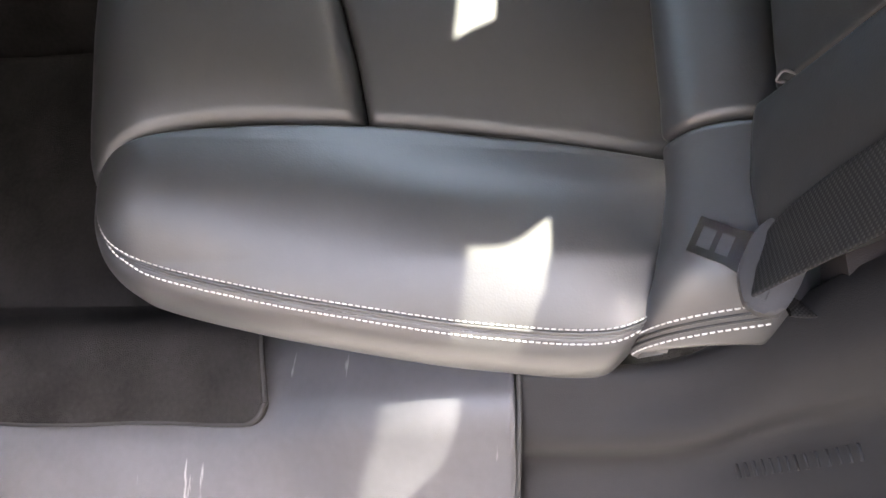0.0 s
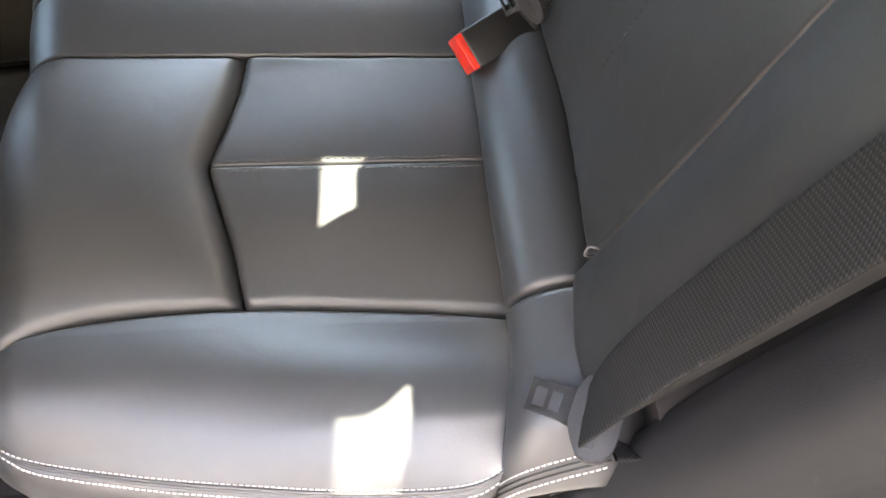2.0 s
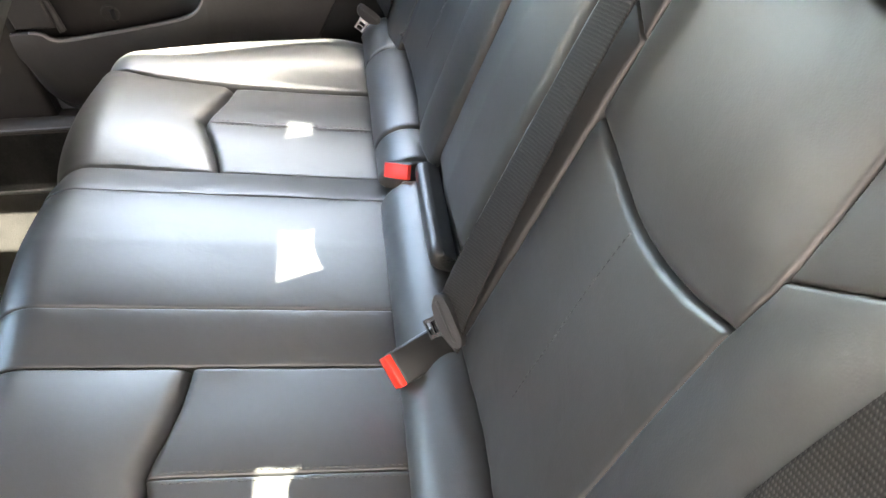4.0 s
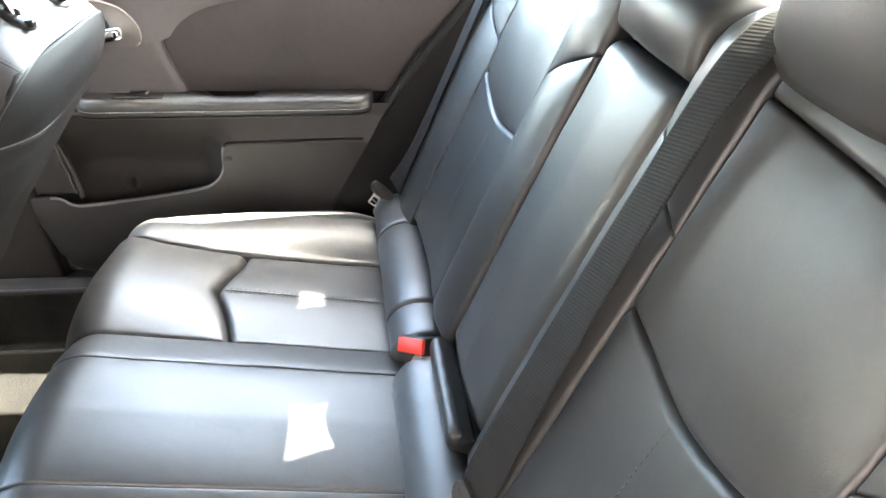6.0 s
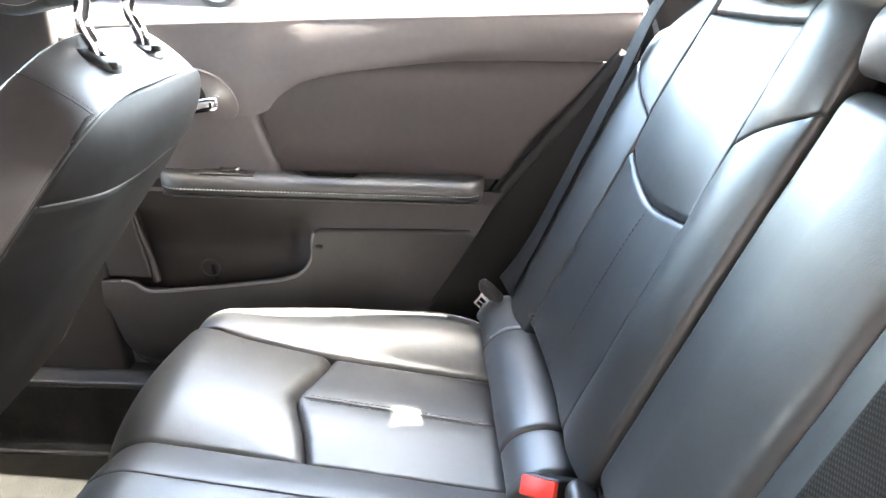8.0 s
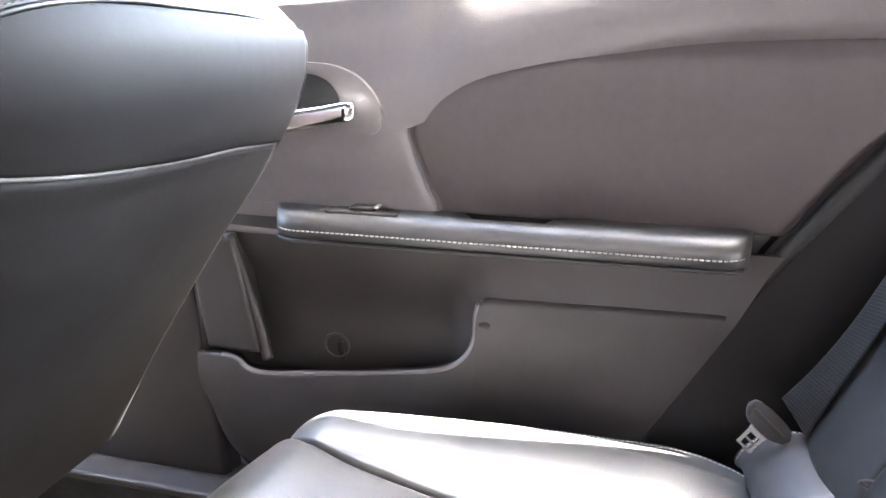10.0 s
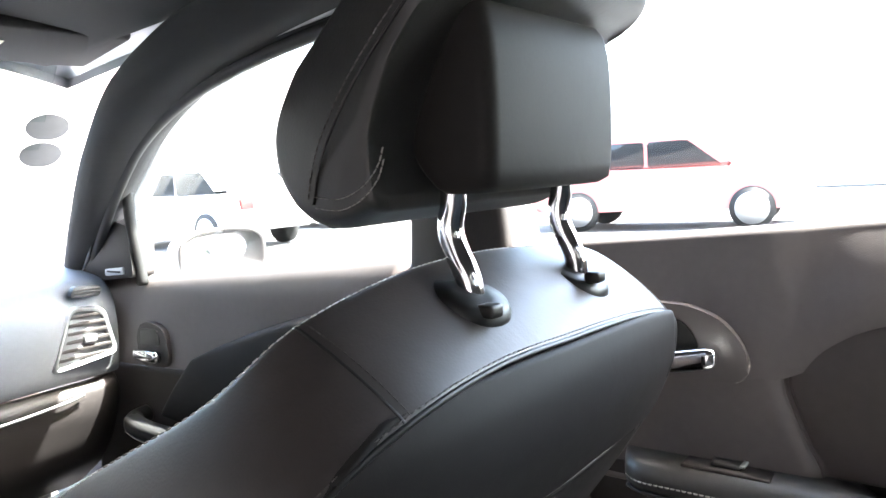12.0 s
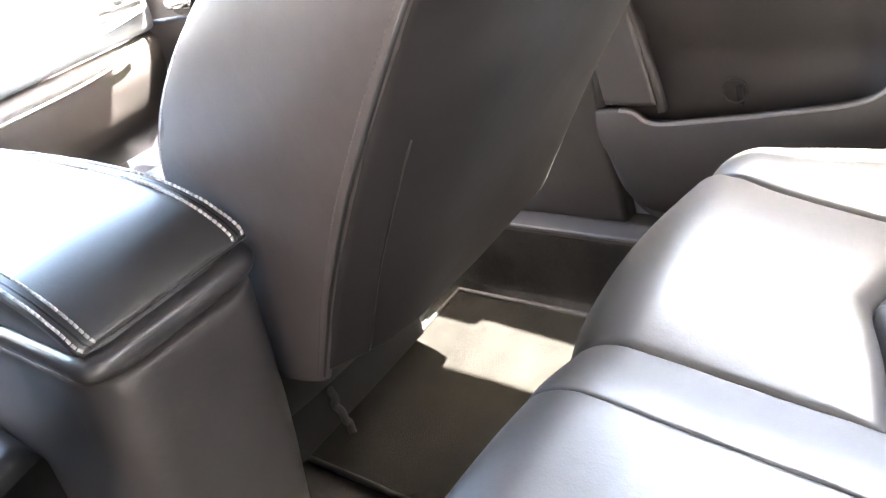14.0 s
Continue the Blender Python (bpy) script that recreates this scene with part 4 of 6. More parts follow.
for sx in (-1, 1):
    sb = thing("seat_belt", "grey-brown webbing shoulder belt with steel latch tongue beside the rear seat", "seat belt", "outer rear belts", at=(sx * 0.58, 0.03, 0.62))
    belt("webbing", [(sx * 0.566, 0.052, 0.662), (sx * 0.558, 0.037, 0.700), (sx * 0.551, 0.013, 0.760), (sx * 0.549, -0.021, 0.850), (sx * 0.548, -0.055, 0.940), (sx * 0.549, -0.082, 1.010), (sx * 0.556, -0.122, 1.11), (sx * 0.570, -0.20, 1.20)], [(-sx * 0.45, 0.80, 0.45), (-sx * 0.1, 0.935, 0.355), (0, 0.935, 0.355), (0, 0.935, 0.355), (0, 0.90, 0.40), (0, 0.75, 0.65)], 0.047, "grey-brown woven webbing", sb)
    belt("webbing", [(sx * 0.574, 0.036, 0.640), (sx * 0.582, 0.010, 0.615), (sx * 0.590, -0.02, 0.585), (sx * 0.598, -0.05, 0.55)], [(-sx * 0.3, 0.5, 0.8), (-sx * 0.5, 0.6, 0.6), (-sx * 0.8, 0.4, 0.3)], 0.045, "grey-brown woven webbing", sb)
    if sx < 0:
        tongue(sb, frame_from((-0.556, 0.056, 0.657), (0.46, 0.89, -0.15), (0, 0.1, 1)))
    else:
        tongue(sb, frame_from((0.545, 0.085, 0.655), (-0.3, 0.55, -0.6), (-0.78, -0.14, 0.26)) @ Matrix.Diagonal((0.62, 0.70, 0.9, 1)))

cb = thing("seat_belt", "grey-brown centre belt with steel tongue over the backrest", "seat belt", "centre belts", at=(-0.18, 0.03, 0.66))
belt("webbing", [(-0.196, 0.042, 0.672), (-0.190, 0.024, 0.740), (-0.180, -0.029, 0.88), (-0.179, -0.085, 1.03), (-0.182, -0.130, 1.138), (-0.184, -0.172, 1.168), (-0.186, -0.235, 1.145)], [(-0.45, 0.85, 0.2), (-0.35, 0.9, 0.3), (-0.12, 0.93, 0.36), (0, 0.93, 0.36), (0, 0.75, 0.65), (0, 0.1, 1.0), (0, -0.4, 0.9)], 0.047, "grey-brown woven webbing", cb)
tongue(cb, frame_from((-0.195, 0.046, 0.694), (0.25, 0.6, -0.65), (-0.47, 0.70, 0.22)) @ Matrix.Diagonal((0.62, 0.88, 0.9, 1)))

bk = thing("belt_buckle", "black belt buckle with red release button lying on the rear seat", "belt buckle", "belt buckles", at=(-0.2, 0.06, 0.64))
bm_frame = frame_from((-0.216, 0.098, 0.650), (-0.45, 0.82, -0.06), (-0.66, 0.10, 0.75))
rbox("buckle_body", (-0.072, -0.019, -0.0140), (-0.002, 0.019, 0.0140), BLACK, bk, bev=0.003, m=bm_frame)
rbox("release_button", (-0.006, -0.0180, -0.0130), (0.004, 0.0180, 0.0130), RED, bk, bev=0.0015, m=bm_frame, label="red release button")
belt("stalk", [(-0.186, 0.040, 0.665), (-0.175, 0.018, 0.655), (-0.165, -0.01, 0.62)], [(-0.35, 0.15, 0.92), (-0.3, 0.4, 0.8), (-0.2, 0.8, 0.4)], 0.030, "black webbing stalk", bk)

bf = thing("belt_buckle", "black belt buckle with red button tucked between roll and backrest", "belt buckle", "belt buckles", at=(0.1, 0.05, 0.62))
m2 = frame_from((0.098, 0.066, 0.664), (-0.55, 0.62, 0.45), (0.5, -0.1, 0.85))
rbox("buckle_body", (-0.065, -0.021, -0.012), (-0.002, 0.021, 0.012), BLACK, bf, bev=0.003, m=m2)
rbox("release_button", (-0.006, -0.0200, -0.0100), (0.004, 0.0200, 0.0100), RED, bf, bev=0.0015, m=m2, label="red release button")

# ---- the cabin: floor, sills, roof, pillars ----
def structure(ob, label):
    return tagged(ob, label, kind="structure")


ground = link_mesh("ground", [(-400, -400, 0), (400, -400, 0), (400, 400, 0), (-400, 400, 0)], [(0, 1, 2, 3)], CONCRETE)
structure(ground, "dusty sunlit asphalt yard")


def floor_z(x, y):
    hump = 0.11 * np.exp(-(x / 0.115) ** 4)
    kick = 0.05 * np.clip((np.abs(x) - 0.56) / 0.08, 0, 1) ** 2
    return 0.292 + hump + kick


def floor_face(u, v):
    x, y = -0.655 + 1.31 * u, -0.02 + 2.35 * v
    return np.stack([x, y, floor_z(x, y)], -1)


fl, _ = quilt("floor", over(floor_face), CARPET, None, UP, R=0.002, puff=0, depth=0.06, n=(70, 60), wob=0.003)
structure(fl, "dark grey carpeted car floor with centre tunnel")

for sx in (-1, 1):
    # sill trim: one tread that climbs beside the cushion
    tread = ((0.515, 0.345, 0.430), (0.570, 0.385, 0.490), (0.612, 0.400, 0.511)) if sx < 0 else ((0.617, 0.400, 0.496), (0.618, 0.414, 0.506), (0.621, 0.421, 0.511))
    lift = 0 if sx < 0 else 0.020
    tread = (*tread, (0.632, 0.403 + lift, 0.514), (0.655, 0.406 + lift, 0.504), (0.675, 0.404, 0.484), (0.712, 0.398, 0.455), (0.745, 0.385, 0.428), (0.765, 0.345, 0.385), (0.775, 0.26, 0.30))
    sill_rows = []
    for x, flat, high in tread:
        sill_rows.append([(sx * x, y, flat + (high - flat) * climb) for y, climb in ((0.203, 1.0), (0.27, 0.90), (0.34, 0.62), (0.42, 0.26), (0.50, 0.05), (0.60, 0.0), (0.9, 0.0), (1.3, 0.0), (2.0, 0.0))])
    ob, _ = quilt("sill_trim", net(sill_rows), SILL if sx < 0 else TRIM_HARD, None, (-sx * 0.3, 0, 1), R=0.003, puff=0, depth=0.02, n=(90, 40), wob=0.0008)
    structure(ob, "scuffed grey plastic door sill trim")
    # the far tread is plain dark trim; a pale bead marks its crest
    if sx > 0:
        ob = tube("sill_edge", [(0.6185, y, z) for y, z in ((0.45, 0.432), (0.52, 0.423), (0.60, 0.420), (0.9, 0.420), (1.3, 0.420), (1.9, 0.420))], 0.0032, SILL, None, seg=8, n=60)
        structure(ob, "thin pale bead along the crest of the sill trim")
        kick = [[(x, y, flat + (high - flat) * climb) for y, climb in ((0.203, 1.0), (0.27, 0.90), (0.34, 0.62), (0.42, 0.26), (0.50, 0.05), (0.60, 0.0), (0.9, 0.0), (1.3, 0.0), (2.0, 0.0))] for x, flat, high in ((0.590, 0.296, 0.400), (0.602, 0.310, 0.440), (0.609, 0.350, 0.470), (0.613, 0.395, 0.492), (0.616, 0.412, 0.504))]
        ob, _ = quilt("carpet_kick_wall", net(kick), CARPET, None, (-1, 0, 0.2), R=0.003, puff=0, depth=0.01, n=(90, 24), wob=0.0015)
        structure(ob, "dark carpet up the inner side of the sill")
    # jamb: the trim that climbs from the sill beside the seat to the wheel arch
    rows, near = [], sx < 0
    upper = ((0.08, 0.545, 0.598, 0.535, 0.515), (0.01, 0.66, 0.578, 0.645, 0.60), (-0.05, 0.83, 0.574, 0.82, 0.76), (-0.11, 0.98, 0.574, 0.97, 0.90), (-0.18, 1.17, 0.576, 1.16, 1.10)) if near else ((0.08, 0.545, 0.607, 0.535, 0.515), (-0.02, 0.615, 0.612, 0.60, 0.585), (-0.12, 0.75, 0.620, 0.735, 0.72), (-0.24, 0.98, 0.628, 0.965, 0.95), (-0.32, 1.17, 0.632, 1.16, 1.15))
    for y, zi, xi, zm, zo in ((0.20, 0.512, 0.600, 0.498, 0.470), *upper):
        rows.append([(sx * (xi - 0.012), y - 0.012, zi - 0.004) if near and y < 0.05 else (sx * xi, y, zi - 0.05), (sx * (xi + 0.006), y - (0.004 if near and y < 0.05 else 0), zi), (sx * (xi + 0.035), y, zm + 0.002), (sx * (xi + 0.062), y, zo + 0.010), (sx * (xi + 0.078), y, zo - 0.030), (sx * (xi + 0.125), y, zo - 0.050), (sx * (xi + 0.15), y, zo - 0.10)])
    ob, jf = quilt("door_jamb", net(rows), TRIM_DARK, None, (-sx * 0.2, 0.6, 0.8), R=0.003, puff=0, depth=0.02, n=(36, 60), wob=0.001)
    structure(ob, "dark grey plastic trim rising from the sill to the wheel arch")
    if near:
        # a row of small moulded ribs along the outer step
        spine = crom(np.array([(-0.682, 0.038, 0.5175), (-0.679, 0.023, 0.5385), (-0.677, 0.011, 0.5610), (-0.674, -0.003, 0.5905), (-0.671, -0.014, 0.6200)]), np.linspace(0, 1, 15))
        for a, b in zip(spine[:-1], spine[1:]):
            way = Vector(b - a).normalized()
            up = Vector((-0.12, 0.88, 0.45))
            up = (up - way * up.dot(way)).normalized()
            m = Matrix.Translation(a) @ Matrix((up.cross(way), way, up)).transposed().to_4x4()
            rbox("rib", (-0.0055, -0.0016, -0.001), (0.0055, 0.0016, 0.0014), TRIM_DARK, ob, bev=0.0007, seg=1, m=m)
    pts, nn = jf(np.full(40, 0.86), np.linspace(0.30, 0.98, 40))
    ob = tube("weatherstrip", pts + nn * 0.004, 0.0055, RUBBER, None, seg=10, n=80)
    structure(ob, "black rubber door seal")

gap = tube("trim", [(-0.606, 0.199, 0.514), (-0.640, 0.199, 0.505), (-0.675, 0.200, 0.491), (-0.715, 0.203, 0.470)], 0.0022, RUBBER, None, seg=8, n=20)
structure(gap, "dark joint between two sill trim pieces")

# roof: headliner below, painted skin above
def roof_at(x, y, z_mid, drop):
    return z_mid - 0.03 * ((y - 0.55) / 0.9) ** 2 - drop * (np.abs(x) / 0.60) ** 3


def liner_face(u, v):
    y = -0.25 + 1.89 * v
    w = 0.60 - 0.02 * ((y - 0.5)) ** 2
    x = (2 * u - 1) * w
    return np.stack([x, y, roof_at(x, y, 1.410, 0.040)], -1)


ob, _ = quilt("ceiling", over(liner_face), HEADLINER, None, (0, 0, -1), R=0.01, puff=0, depth=0.012, n=(40, 40), wob=0.0015)
structure(ob, "dark grey cloth headliner")


def skin_face(u, v):
    y = -0.27 + 2.01 * v
    x = (2 * u - 1) * 0.66
    return np.stack([x, y, roof_at(x, y, 1.462, 0.05)], -1)


ob, _ = quilt("roof", over(skin_face), PAINT, None, UP, R=0.01, puff=0, depth=0.02, n=(30, 30), wob=0)
structure(ob, "silver painted car roof")

for sx in (-1, 1):
    # roof rail and A-pillar as one swept trim, with its seal and pale garnish
    rail = [(0.600, -0.40, 1.310), (0.606, 0.0, 1.368), (0.606, 0.5, 1.374), (0.600, 0.92, 1.345), (0.602, 1.20, 1.308), (0.622, 1.42, 1.245), (0.655, 1.60, 1.150), (0.69, 1.76, 1.04), (0.715, 1.88, 0.94)]
    ob = tube("roof_rail_trim", [(sx * x, y, z + 0.012) for x, y, z in rail], [0.040, 0.036, 0.038, 0.050, 0.056, 0.060, 0.056, 0.048, 0.04], HEADLINER, None, seg=18, n=70)
    structure(ob, "dark cloth-covered roof rail and windscreen pillar trim")
    ob = tube("weatherstrip", [(sx * (x - 0.002), y, z - 0.046) for x, y, z in rail], 0.010, RUBBER, None, seg=10, n=80)
    structure(ob, "black rubber door seal")
    ob = tube("trim", [(sx * (x - 0.016), y - 0.004, z - 0.032) for x, y, z in rail], 0.0045, SATIN, None, seg=8, n=80)
    structure(ob, "thin pale trim strip along the door opening")
    # outer pillars in paint
    ob = tube("pillar_skin", [(sx * (x + 0.06), y, z + 0.01) for x, y, z in rail], 0.036, PAINT, None, seg=14, n=60)
    structure(ob, "silver painted roof side")
    # B-pillar
    bp = [[(sx * (0.69 - 0.10 * max(0, (z - 1.0)) / 0.36), y0, z), (sx * (0.672 - 0.10 * max(0, (z - 1.0)) / 0.36), (y0 + y1) / 2, z), (sx * (0.69 - 0.10 * max(0, (z - 1.0)) / 0.36), y1, z)] for z, y0, y1 in ((0.38, 0.72, 1.02), (0.55, 0.735, 0.99), (0.80, 0.755, 0.955), (1.0, 0.765, 0.93), (1.15, 0.755, 0.89), (1.34, 0.74, 0.86))]
    ob, _ = quilt("pillar_trim", net(bp), TRIM_HARD, None, (-sx, 0, 0), R=0.012, puff=0, depth=0.06, n=(24, 40), wob=0.0005)
    structure(ob, "dark plastic centre pillar trim")
    # C-pillar and side of the parcel shelf
    cp = [[(sx * (0.648 - 0.09 * (z - 1.0)), y0, z), (sx * (0.640 - 0.10 * (z - 1.0)), (y0 + y1) / 2, z), (sx * 0.62, y1, z)] for z, y0, y1 in ((0.70, -0.10, -0.60), (1.0, -0.17, -0.80), (1.15, -0.09, -0.62), (1.25, -0.03, -0.46), (1.33, 0.02, -0.36), (1.37, 0.03, -0.34))]
    ob, _ = quilt("pillar_trim", net(cp), TRIM_HARD, None, (-sx, 0, 0), R=0.01, puff=0, depth=0.05, n=(24, 40), wob=0.0005)
    structure(ob, "dark plastic rear quarter trim")
    ob = prism("pillar_trim", rounded([(sx * 0.530, 1.40), (sx * 0.635, 1.375), (sx * 0.66, 1.09), (sx * 0.560, 1.11)], 0.02), "y", -0.40, -0.27, TRIM, None, bev=0.01)
    structure(ob, "dark plastic inner rear pillar trim")
    # inner wing behind the seat side
    if sx > 0:
        ob = prism("inner_wing", [(0.34, 0.25), (0.26, 0.46), (0.16, 0.64), (0.02, 0.86), (-0.16, 1.08), (-0.60, 1.08), (-0.60, 0.25)], "x", 0.705, 0.725, TRIM_DARK, None, bev=0.003)
    else:
        ob = prism("inner_wing", [(-0.10, 0.25), (-0.12, 0.60), (-0.20, 0.80), (-0.34, 1.08), (-0.60, 1.08), (-0.60, 0.25)], "x", -0.775, -0.755, TRIM_DARK, None, bev=0.003)
    structure(ob, "dark trimmed inner wing beside the rear seat")
    # body side below the windows, rear wing
    ob = prism("body_side", [(-0.15, 0.30), (-0.15, 1.0), (-0.30, 1.06), (-1.35, 1.02), (-1.45, 0.6), (-1.35, 0.30)], "x", sx * 0.80, sx * 0.86, PAINT, None, bev=0.01)
    structure(ob, "silver painted rear wing")
    ob = prism("body_side", [(1.90, 0.30), (1.90, 0.92), (2.9, 0.82), (3.05, 0.6), (3.0, 0.3)], "x", sx * 0.80, sx * 0.86, PAINT, None, bev=0.01)
    structure(ob, "silver painted front wing")
ob = rbox("floor_pan", (-0.78, -1.4, 0.18), (0.78, 2.9, 0.228), PAINT_DARK, None, bev=0.01)
structure(ob, "dark underbody panel")
ob = rbox("bulkhead", (-0.70, 2.12, 0.23), (0.70, 2.2, 0.90), TRIM_HARD, None, bev=0.02)
structure(ob, "dark carpeted bulkhead below the dashboard")
ob = rbox("boot_lid", (-0.74, -1.40, 1.0), (0.74, -0.85, 1.03), PAINT, None, bev=0.012)
structure(ob, "silver painted boot lid")
ob = rbox("bonnet", (-0.76, 2.25, 0.86), (0.76, 3.0, 0.90), PAINT, None, bev=0.012)
structure(ob, "silver painted bonnet")
shelf_rows = [[(x, y, z) for x in (-0.62, -0.3, 0, 0.3, 0.62)] for y, z in ((-0.22, 1.115), (-0.30, 1.125), (-0.55, 1.12), (-0.90, 1.08))]
ob, _ = quilt("parcel_shelf", net(shelf_rows), HEADLINER, None, UP, R=0.008, puff=0, depth=0.03, n=(30, 16))
structure(ob, "dark cloth parcel shelf behind the rear seat")


def pane(name, corners, label, glass=GLASS):
    a, b, c, d = (np.array(q, float) for q in corners)
    nrm = np.cross(b - a, d - a)
    nrm = nrm / np.linalg.norm(nrm) * 0.004
    v = [a, b, c, d, a + nrm, b + nrm, c + nrm, d + nrm]
    ob = link_mesh(name, v, [(0, 1, 2, 3), (7, 6, 5, 4), (0, 4, 5, 1), (1, 5, 6, 2), (2, 6, 7, 3), (3, 7, 4, 0)], glass, None, "", False)
    return structure(ob, label)


pane("window_1", [(-0.60, -0.255, 1.388), (0.60, -0.255, 1.388), (0.66, -0.93, 1.08), (-0.66, -0.93, 1.08)], "dark tinted sloping rear window", GLASS_DARK)
pane("window_2", [(0.60, 1.66, 1.35), (-0.60, 1.66, 1.35), (-0.70, 2.22, 0.93), (0.70, 2.22, 0.93)], "clear windscreen")
pane("window_3", [(0.735, 0.74, 0.99), (0.735, -0.16, 1.05), (0.640, -0.14, 1.335), (0.630, 0.74, 1.35)], "tinted side window of the rear door", GLASS_SIDE)
pane("window_4", [(0.735, 1.80, 0.93), (0.735, 0.96, 0.98), (0.635, 0.90, 1.33), (0.645, 1.42, 1.25)], "clear side window of the front door")

# ---- rear door, seen closed across the cabin ----
OUT = (-1, 0, 0)


def door_panel(name, rows, material, parent, x=0.0, **kw):
    return quilt(name, net([[(q[2] if len(q) > 2 else x, q[0], q[1]) for q in r] for r in rows]), material, parent, OUT, **kw)


rd = thing("rear_car_door", "closed dark trimmed rear door with padded armrest and map pocket", "car door", at=(0.72, 0.35, 0.42))
# the crease that runs from below the handle up along the padded insert
def door_line(y):
    return smooth_interp(-y, [-0.76, -0.62, -0.494, -0.455, -0.40, -0.317, -0.176, -0.063, 0.01, 0.145], [0.862, 0.874, 0.888, 0.896, 0.929, 0.950, 0.981, 0.994, 0.998, 1.003])


def door_ledge(y):
    return 1.011 + 0.074 * (0.75 - y)


def upper_door(u, v):
    y = 0.748 - 0.893 * u
    foot, top = door_line(y), door_ledge(y)
    valley = np.clip((0.47 - y) / 0.09, 0, 1)
    z = foot + np.clip(v / 0.80, 0, 1) * (top - foot)
    h = z - foot
    x = 0.6925 + 0.125 * h + valley * (0.0155 * np.exp(-h / 0.016) - 0.003)
    a = np.clip((v - 0.80) / 0.20, 0, 1) * np.pi / 2
    x = x + 0.012 * (1 - np.cos(a)) + 0.022 * np.clip((v - 0.93) / 0.07, 0, 1)
    x = np.minimum(x + 0.016 * valley * np.clip(h / 0.10, 0, 1.2) ** 2, 0.731)
    z = z + 0.010 * np.sin(a)
    return np.stack([x, y, z], -1)


quilt("upper_panel", over(upper_door), TRIM, rd, OUT, R=0.004, puff=0.0, depth=0.002, n=(80, 60), sides="L", wob=0.0006)


def insert_front(z):
    return smooth_interp(z, [0.79, 0.811, 0.827, 0.860, 0.885, 0.90], [0.424, 0.429, 0.438, 0.451, 0.459, 0.460])


def fore_door(u, v):
    y = 0.748 + u * (0.455 - 0.748)
    z = 0.797 + v * (door_line(y) + 0.0005 - 0.797)
    y = 0.748 + u * (insert_front(z) - 0.748)
    return np.stack([0.6925 + 0.004 * np.clip((u - 0.94) / 0.06, 0, 1) ** 2 + 0 * z, y, z], -1)


quilt("fore_panel", over(fore_door), TRIM, rd, OUT, R=0.003, puff=0.0, depth=0.004, n=(50, 34), sides="LR", wob=0.0005)


def insert_rows(u, v):
    top_y = 0.459 - 0.585 * u
    y_low = 0.424 - 0.369 * u
    z_top = door_line(top_y) - 0.001
    z = 0.797 + v * (z_top - 0.797)
    front = insert_front(z)
    y = front + u * ((y_low - 0.424) * (1 - v) + (top_y - 0.459) * v)
    return np.stack([0.7035 - 0.0065 * np.exp(-u / 0.04) + 0 * z, y, z], -1)


quilt("padded_insert", over(insert_rows), DOOR_VINYL, rd, OUT, R={"L": 0.0008, "R": 0.003, "B": 0.003, "T": 0.005}, puff=0.016, W=0.034, depth=0.012, n=(60, 44))
# armrest: an upholstered shelf with a pull cup and a switch
arm_loops = []
for t in ease(46, 0.85):
    y = 0.628 - 0.542 * t
    nose = min(1.0, min(0.628 - y, y - 0.086) / 0.040)
    inx = 0.654 + 0.050 * (1 - math.sqrt(max(0.0, 1 - (1 - nose) ** 2)))
    zc, h = 0.779 + 0.006 * t, 0.0175
    cup = 0.016 * (1 / (1 + math.exp(-(y - 0.300) / 0.005)) - 1 / (1 + math.exp(-(y - 0.395) / 0.005)))
    f = (0.716 - inx) / (0.716 - 0.654)
    rows = [(0.715, h - cup), (0.700, h + 0.001 - cup), (0.6865, h - cup), (0.676, h - 0.0005), (0.667, h - 0.003), (0.6595, 0.55 * h), (0.6550, 0.05 * h), (0.6555, -0.50 * h), (0.661, -1.0 * h), (0.672, -1.3 * h), (0.690, -1.45 * h), (0.715, -1.45 * h)]
    arm_loops.append([(0.716 - (0.716 - x) * f, y, zc + z) for x, z in rows])
loft("armrest", arm_loops, LEATHER_SEAT, rd, "padded black armrest with a seam below")
al = np.array(arm_loops)
sel = slice(3, -3)
for row, m_ in ((7, THREAD), ):
    pts = al[sel, row] * 0.5 + al[sel, row - 1] * 0.5
    stitches("stitching", pts + np.array([-0.001, 0, -0.0012]), np.tile([-0.8, 0, -0.5], (len(pts), 1)), m_, rd, pitch=0.006, length=0.0046, wide=0.0018, label="pale stitching")
tube("piping", al[sel, 8] + np.array([-0.001, 0, -0.001]), 0.0022, LEATHER, rd, n=60)
rbox("switch_plate", (0.668, 0.468, 0.7945), (0.704, 0.556, 0.7985), TRIM_HARD, rd, bev=0.0015)
sw = rbox("window_switch", (0.676, 0.497, 0.7975), (0.694, 0.528, 0.8025), BLACK, rd, bev=0.002)
rbox("switch_tip", (0.677, 0.494, 0.801), (0.693, 0.499, 0.804), SATIN, sw, bev=0.001)
